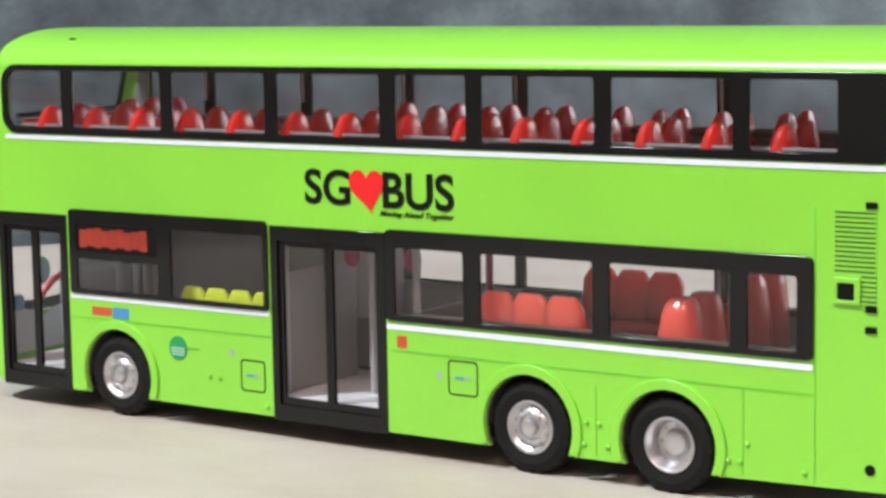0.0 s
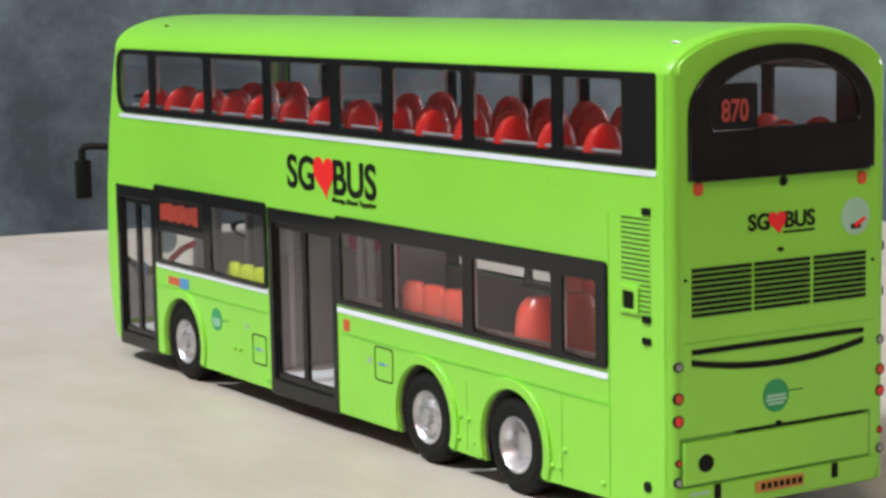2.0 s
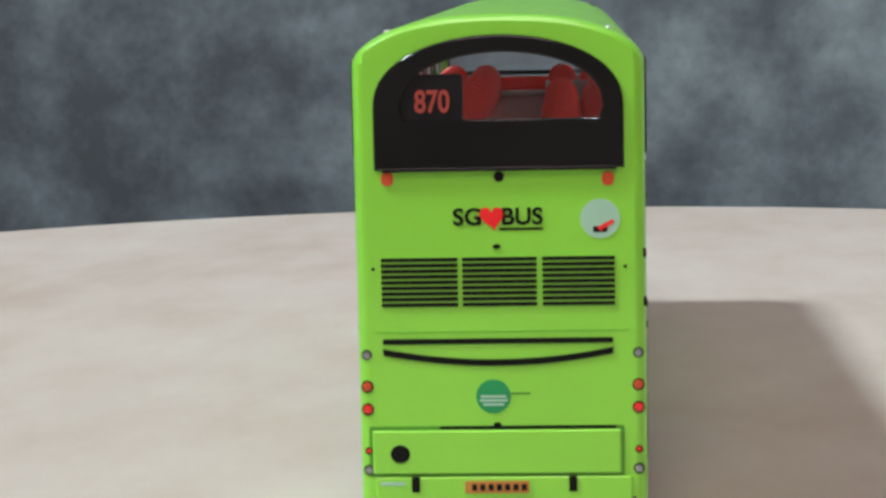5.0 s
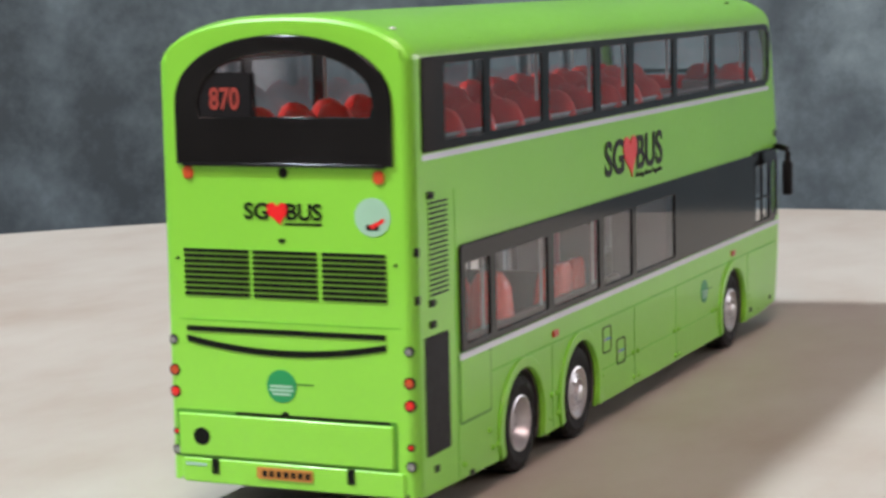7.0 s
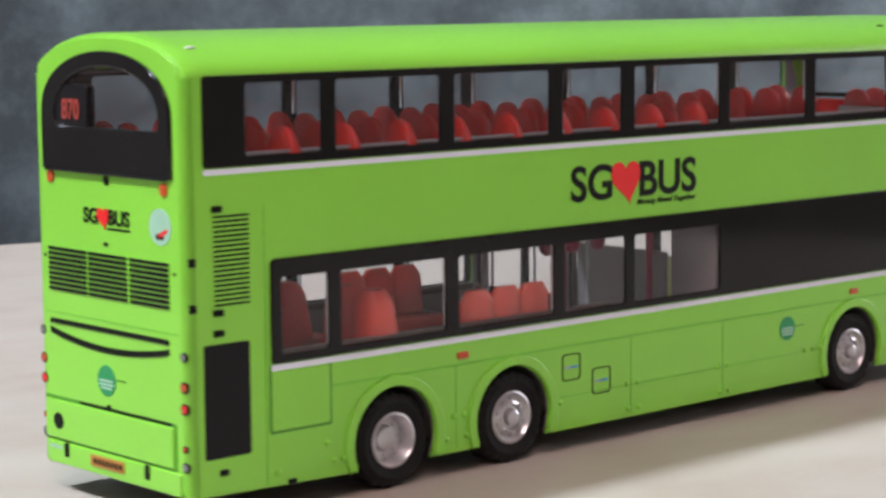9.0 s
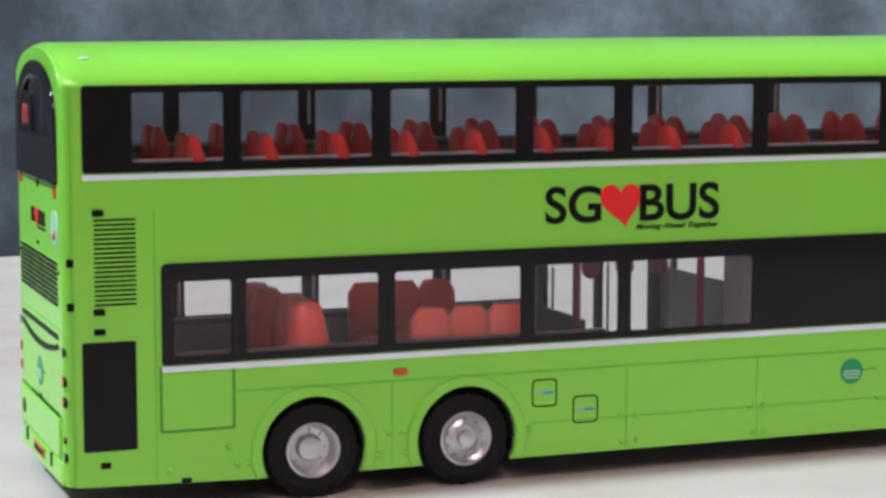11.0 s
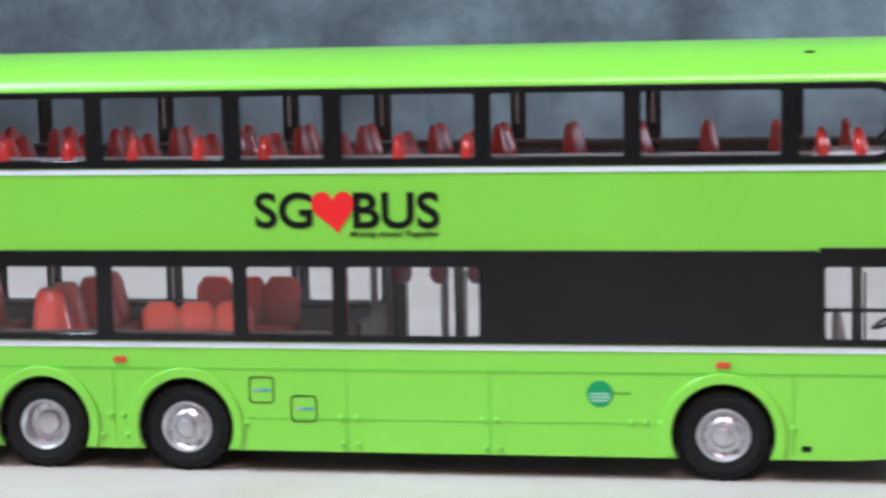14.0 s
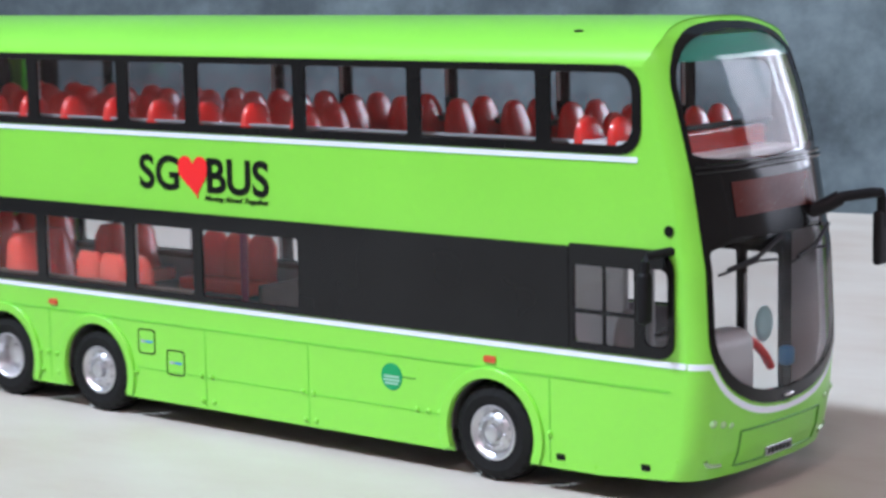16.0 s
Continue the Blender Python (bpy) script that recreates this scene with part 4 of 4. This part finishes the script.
def seat_pair(z0, h, n=2, w=0.2, d=0.2, taper=0.30, cushion=True):
    bm = bmesh.new()
    for i in range(n):
        hump(bm, 0, (i - (n - 1) / 2) * 2 * w, z0, w * (1.03 if n < 3 else 1.10), d, h, -0.05, taper)
    if cushion:
        box(bm, -0.02, 0.42, -n * w, n * w, z0, z0 + 0.16, 0.04)
    bmesh.ops.recalc_face_normals(bm, faces=bm.faces)
    return bm


def build_interior(bus):
    part("upper_floor", boxed(-5.9, 5.95, -1.17, 1.17, 3.10, 3.20), REDFLOOR, bus, "dull red upper deck floor")
    part("upper_ceiling", boxed(-5.8, 5.5, -1.05, 1.05, 4.22, 4.26), PALE, bus)
    part("lower_floor", boxed(-5.9, 6.0, -0.60, 0.60, 0.40, 0.47), PALE, bus, "pale lower deck floor")
    for x0, x1 in ((-0.1, 1.5), (4.72, 5.84)):
        part("door_step", boxed(x0, x1, 0.60, 1.14, 0.40, 0.468), PALE, bus, "pale door step")
    part("partition", boxed(1.52, 1.58, -0.3, 1.13, 0.47, 1.84, bevel=0.015), LINER, bus, "mauve grey partition")
    part("partition", boxed(-0.20, -0.14, -0.3, 1.13, 0.47, 1.50, bevel=0.015), FLOOR, bus)
    part("lower_ceiling", boxed(-5.9, 6.0, -1.17, 1.17, 2.46, 2.52), PALE, bus)
    part("rear_podium", boxed(-5.9, -1.3, -1.15, 1.15, 1.095, 1.15, bevel=0.01), FLOOR, bus, "brown raised rear floor")
    part("wheel_box", boxed(3.25, 4.55, 0.52, 1.14, 1.10, 1.18, bevel=0.02), GREY, bus)
    part("wheel_box", boxed(3.25, 4.55, 0.46, 0.52, 0.47, 1.18, bevel=0.01), GREY, bus)
    part("stair_block", boxed(1.45, 4.6, -1.14, -0.45, 1.12, 2.44, bevel=0.02), STAIR, bus, "dark staircase enclosure")
    part("chassis", boxed(-5.8, 5.9, -0.6, 0.6, 0.24, 0.40, bevel=0.03), CHASSIS, bus, "black chassis underside")
    for a in AXLES:
        bm = bmesh.new()
        tube(bm, [(a, -0.95, 0.49), (a, 0.95, 0.49)], 0.07, 10)
        part("axle", bm, CHASSIS, bus)
        for s in (1, -1):
            arc = [radians(180 - 180 * i / 16) for i in range(17)]
            loop = [(a + 0.60 * math.cos(t), 0.45 + 0.62 * math.sin(t)) for t in arc] + [(a + 0.56 * math.cos(t), 0.45 + 0.58 * math.sin(t)) for t in reversed(arc)]
            well = part("wheel_well", plate([loop], 0.55, "left" if s > 0 else "right", HALF - 0.07), CHASSIS, bus)
            part("well_wall", plate([rr(a - 0.62, a + 0.62, 0.26, 1.07, 0.1)], 0.03, "left" if s > 0 else "right", HALF - 0.60), CHASSIS, well)
    for x0, x1 in ((-5.8, -4.15), (-1.28, 3.28), (4.52, 5.9)):
        part("underbody", boxed(x0, x1, -1.15, 1.15, 0.26, 0.395), CHASSIS, bus, "black underside pan")
    # ledges below the windows inside both decks
    for s in (1, -1):
        part("ledge", boxed(-5.8, 5.6, s * 1.06 - 0.06, s * 1.06 + 0.06, 3.34, 3.40, bevel=0.01), FLOOR, bus)
        part("ledge", boxed(-5.0, -0.3, s * 1.10 - 0.05, s * 1.10 + 0.05, 1.46, 1.53, bevel=0.01), FLOOR, bus)
        # bright glazing slits inside the pillars, their light drawn as pale strips
        for x in (-2.82, -1.28, -0.17, 1.43, 2.99, 4.59):
            part("pillar_slit", boxed(x - 0.014, x + 0.014, s * 1.17 - 0.012, s * 1.17 + 0.012, 3.60, 4.06), PALE, bus, "pale strip standing for the bright slit inside the pillar")
        for x in (-4.30, -2.78, -1.24):
            part("pillar_slit", boxed(x - 0.014, x + 0.014, s * 1.17 - 0.012, s * 1.17 + 0.012, 1.55, 2.24), PALE, bus, "pale strip standing for the bright slit in the pillar")
        part("sill_line", boxed(-5.7, 5.5, s * 1.125 - 0.012, s * 1.125 + 0.012, 3.405, 3.43), GREY, bus, "pale line along the inner sill")
    # upper deck seats
    proto = None
    rows = [-5.35 + 0.735 * k for k in range(15)] + [5.32]
    for s in (1, -1):
        for x in rows:
            if s > 0 and x > 5.2:
                continue
            if s > 0 and x > 0.4:                       # the kerbside rows spread out towards the front
                x += 0.09 if x < 1.9 else 0.16 + (x - 1.95) * 0.03
            if (s < 0 and 1.9 < x < 4.8):
                continue
            if proto is None:
                proto = part("seat", seat_pair(3.2, 0.45, 2, 0.22, 0.14, cushion=False), RED, bus, "glossy red double seat", smooth=True)
                proto.location = Vector((x, s * 0.74, 0)) * S
            else:
                again(proto, x, s * 0.74, 0)
    # lower deck: side benches, rear seats
    for s in (1, -1):
        bench = part("seat", seat_pair(1.16, 0.69, 3, 0.205, 0.13, 0.03), ORANGE_RED, bus, "coral red bench of three seats", smooth=True)
        bench.matrix_basis = pose(-1.80 * S, s * 0.98 * S, 0, 0, 0, -90 * s)
    for s in (1, -1):
        for x, z, m in ((-3.47, 0.12, ORANGE_RED),):
            seat = part("seat", seat_pair(1.16, 0.76 if s > 0 else 0.82, 2, 0.22, 0.28, 0.12), m, bus, "red double seat on the raised rear floor", smooth=True)
            seat.matrix_basis = pose(x * S, s * 0.70 * S, (z - 0.12) * S, 0, 0, 0)
    back = part("seat", seat_pair(1.15, 0.88, 5, 0.22, 0.22, 0.1), ORANGE_RED, bus, "red rear bench", smooth=True)
    back.location = Vector((-5.0, 0, 0)) * S
    yellow = part("seat", seat_pair(0.9, 0.70, 4, 0.18, 0.12, 0.06), LIME_SEAT, bus, "yellow-green priority bench", smooth=True)
    yellow.matrix_basis = pose(2.36 * S, 0.95 * S, 0, 0, 0, -90)
    # poles and pads near the middle door
    for x, y, m in ((-0.30, -0.4, MAROON), (1.25, -0.3, MAROON), (-0.25, 0.9, GREY), (1.55, 0.95, GREY), (0.66, 0.5, GREY)):
        bm = bmesh.new()
        tube(bm, [(x, y, 0.47), (x, y, 2.47)], 0.045, 10)
        part("pole", bm, m, bus, smooth=True)
    for x in (0.21, 0.63, 1.06):
        bm = bmesh.new()
        tube(bm, [(x, 0.35, 2.03), (x, 0.35, 2.48)], 0.02, 6)
        bmesh.ops.create_icosphere(bm, subdivisions=3, radius=1, matrix=Matrix.Translation((x, 0.35, 1.98)) @ Matrix.Diagonal((0.11, 0.08, 0.13, 1)))
        part("hanging_pad", bm, MAROON, bus, "maroon hanging pad", smooth=True)
    # cab
    part("dashboard", boxed(5.72, 6.14, -1.0, 0.1, 0.47, 1.58, bevel=0.16, seg=5), GREY, bus, "grey dashboard", smooth=True)
    bm = bmesh.new()
    bmesh.ops.create_icosphere(bm, subdivisions=3, radius=1, matrix=Matrix.Translation((5.95, 0.50, 1.53)) @ Matrix.Diagonal((0.05, 0.15, 0.18, 1)))
    part("card_reader", bm, paint("pale_blue_plastic", (0.40, 0.62, 0.66), 0.4), bus, "pale blue oval card reader", smooth=True)
    bm = bmesh.new()
    tube(bm, [(5.95, 0.10, 1.45), (5.97, 0.28, 1.38), (6.0, 0.42, 1.25), (6.0, 0.55, 1.10)], 0.045, 8)
    part("grab_rail", bm, HEART, bus, "red cab grab rail", smooth=True)
    bm = lathe([(0.20, -0.02), (0.24, 0.0), (0.20, 0.02), (0.16, 0.0), (0.20, -0.02)], 24, caps=False)
    part("steering_wheel", bm, MATT, bus, "black steering wheel", smooth=True).matrix_basis = pose(5.62 * S, -0.55 * S, 1.62 * S, 65, 0, 90)
    part("cab_seat", seat_pair(0.9, 0.85, 1, 0.26, 0.14), LINER, bus, "mauve grey cab seat", smooth=True).matrix_basis = pose(5.1 * S, -0.55 * S, 0)
    part("cab_wall", boxed(4.68, 4.74, -1.15, -0.15, 0.47, 2.46), PALE, bus)
    for y in (-0.12, 0.35):
        bm = bmesh.new()
        tube(bm, [(4.7, y, 0.47), (4.7, y, 2.47)], 0.06, 10)
        part("pole", bm, GREY, bus, smooth=True)
    part("fare_box", boxed(5.92, 6.06, 0.80, 0.95, 1.06, 1.26, bevel=0.05, seg=3), BLUE, bus, "blue fare box")
    part("front_parapet", boxed(5.62, 5.70, -0.95, 0.95, 3.2, 3.46, bevel=0.02), RED, bus, "red parapet behind the upper windscreen")
    bm = bmesh.new()
    tube(bm, [(5.72, y, 3.51) for y in (-1.0, -0.5, 0, 0.5, 1.0)], 0.03, 8)
    part("grab_rail", bm, MATT, bus, "black rail over the parapet", smooth=True)
    part("window_shelf", boxed(4.80, 5.58, -1.15, -0.30, 3.2, 3.425, bevel=0.02), PALE, bus, "pale shelf under the foremost upper window")
    part("upper_front_shelf", boxed(5.36, 6.0, -1.1, 1.1, 3.2, 3.27, bevel=0.02), PALE, bus, "pale shelf behind the upper windscreen")


def build_bus():
    bus = tagged(new("model_bus"), "glossy lime green die-cast model of a three-axle double-deck bus", "model bus")
    for face in ("left", "right"):
        build_side(bus, face)
    build_doors(bus)
    build_rear(bus)
    build_roof(bus)
    build_front(bus)
    build_mirrors(bus)
    build_interior(bus)
    return bus


build_room()
turntable = build_turntable()
bus = build_bus()


def motions():
    # the bus rides on the board, both turn about the same axis
    walk(turntable, [(t, pose(0, 0, 0, 0, 0, a)) for t, a in TURN])
    walk(bus, [(t, pose(0, 0, 0, 0, 0, a)) for t, a in TURN])


motions()
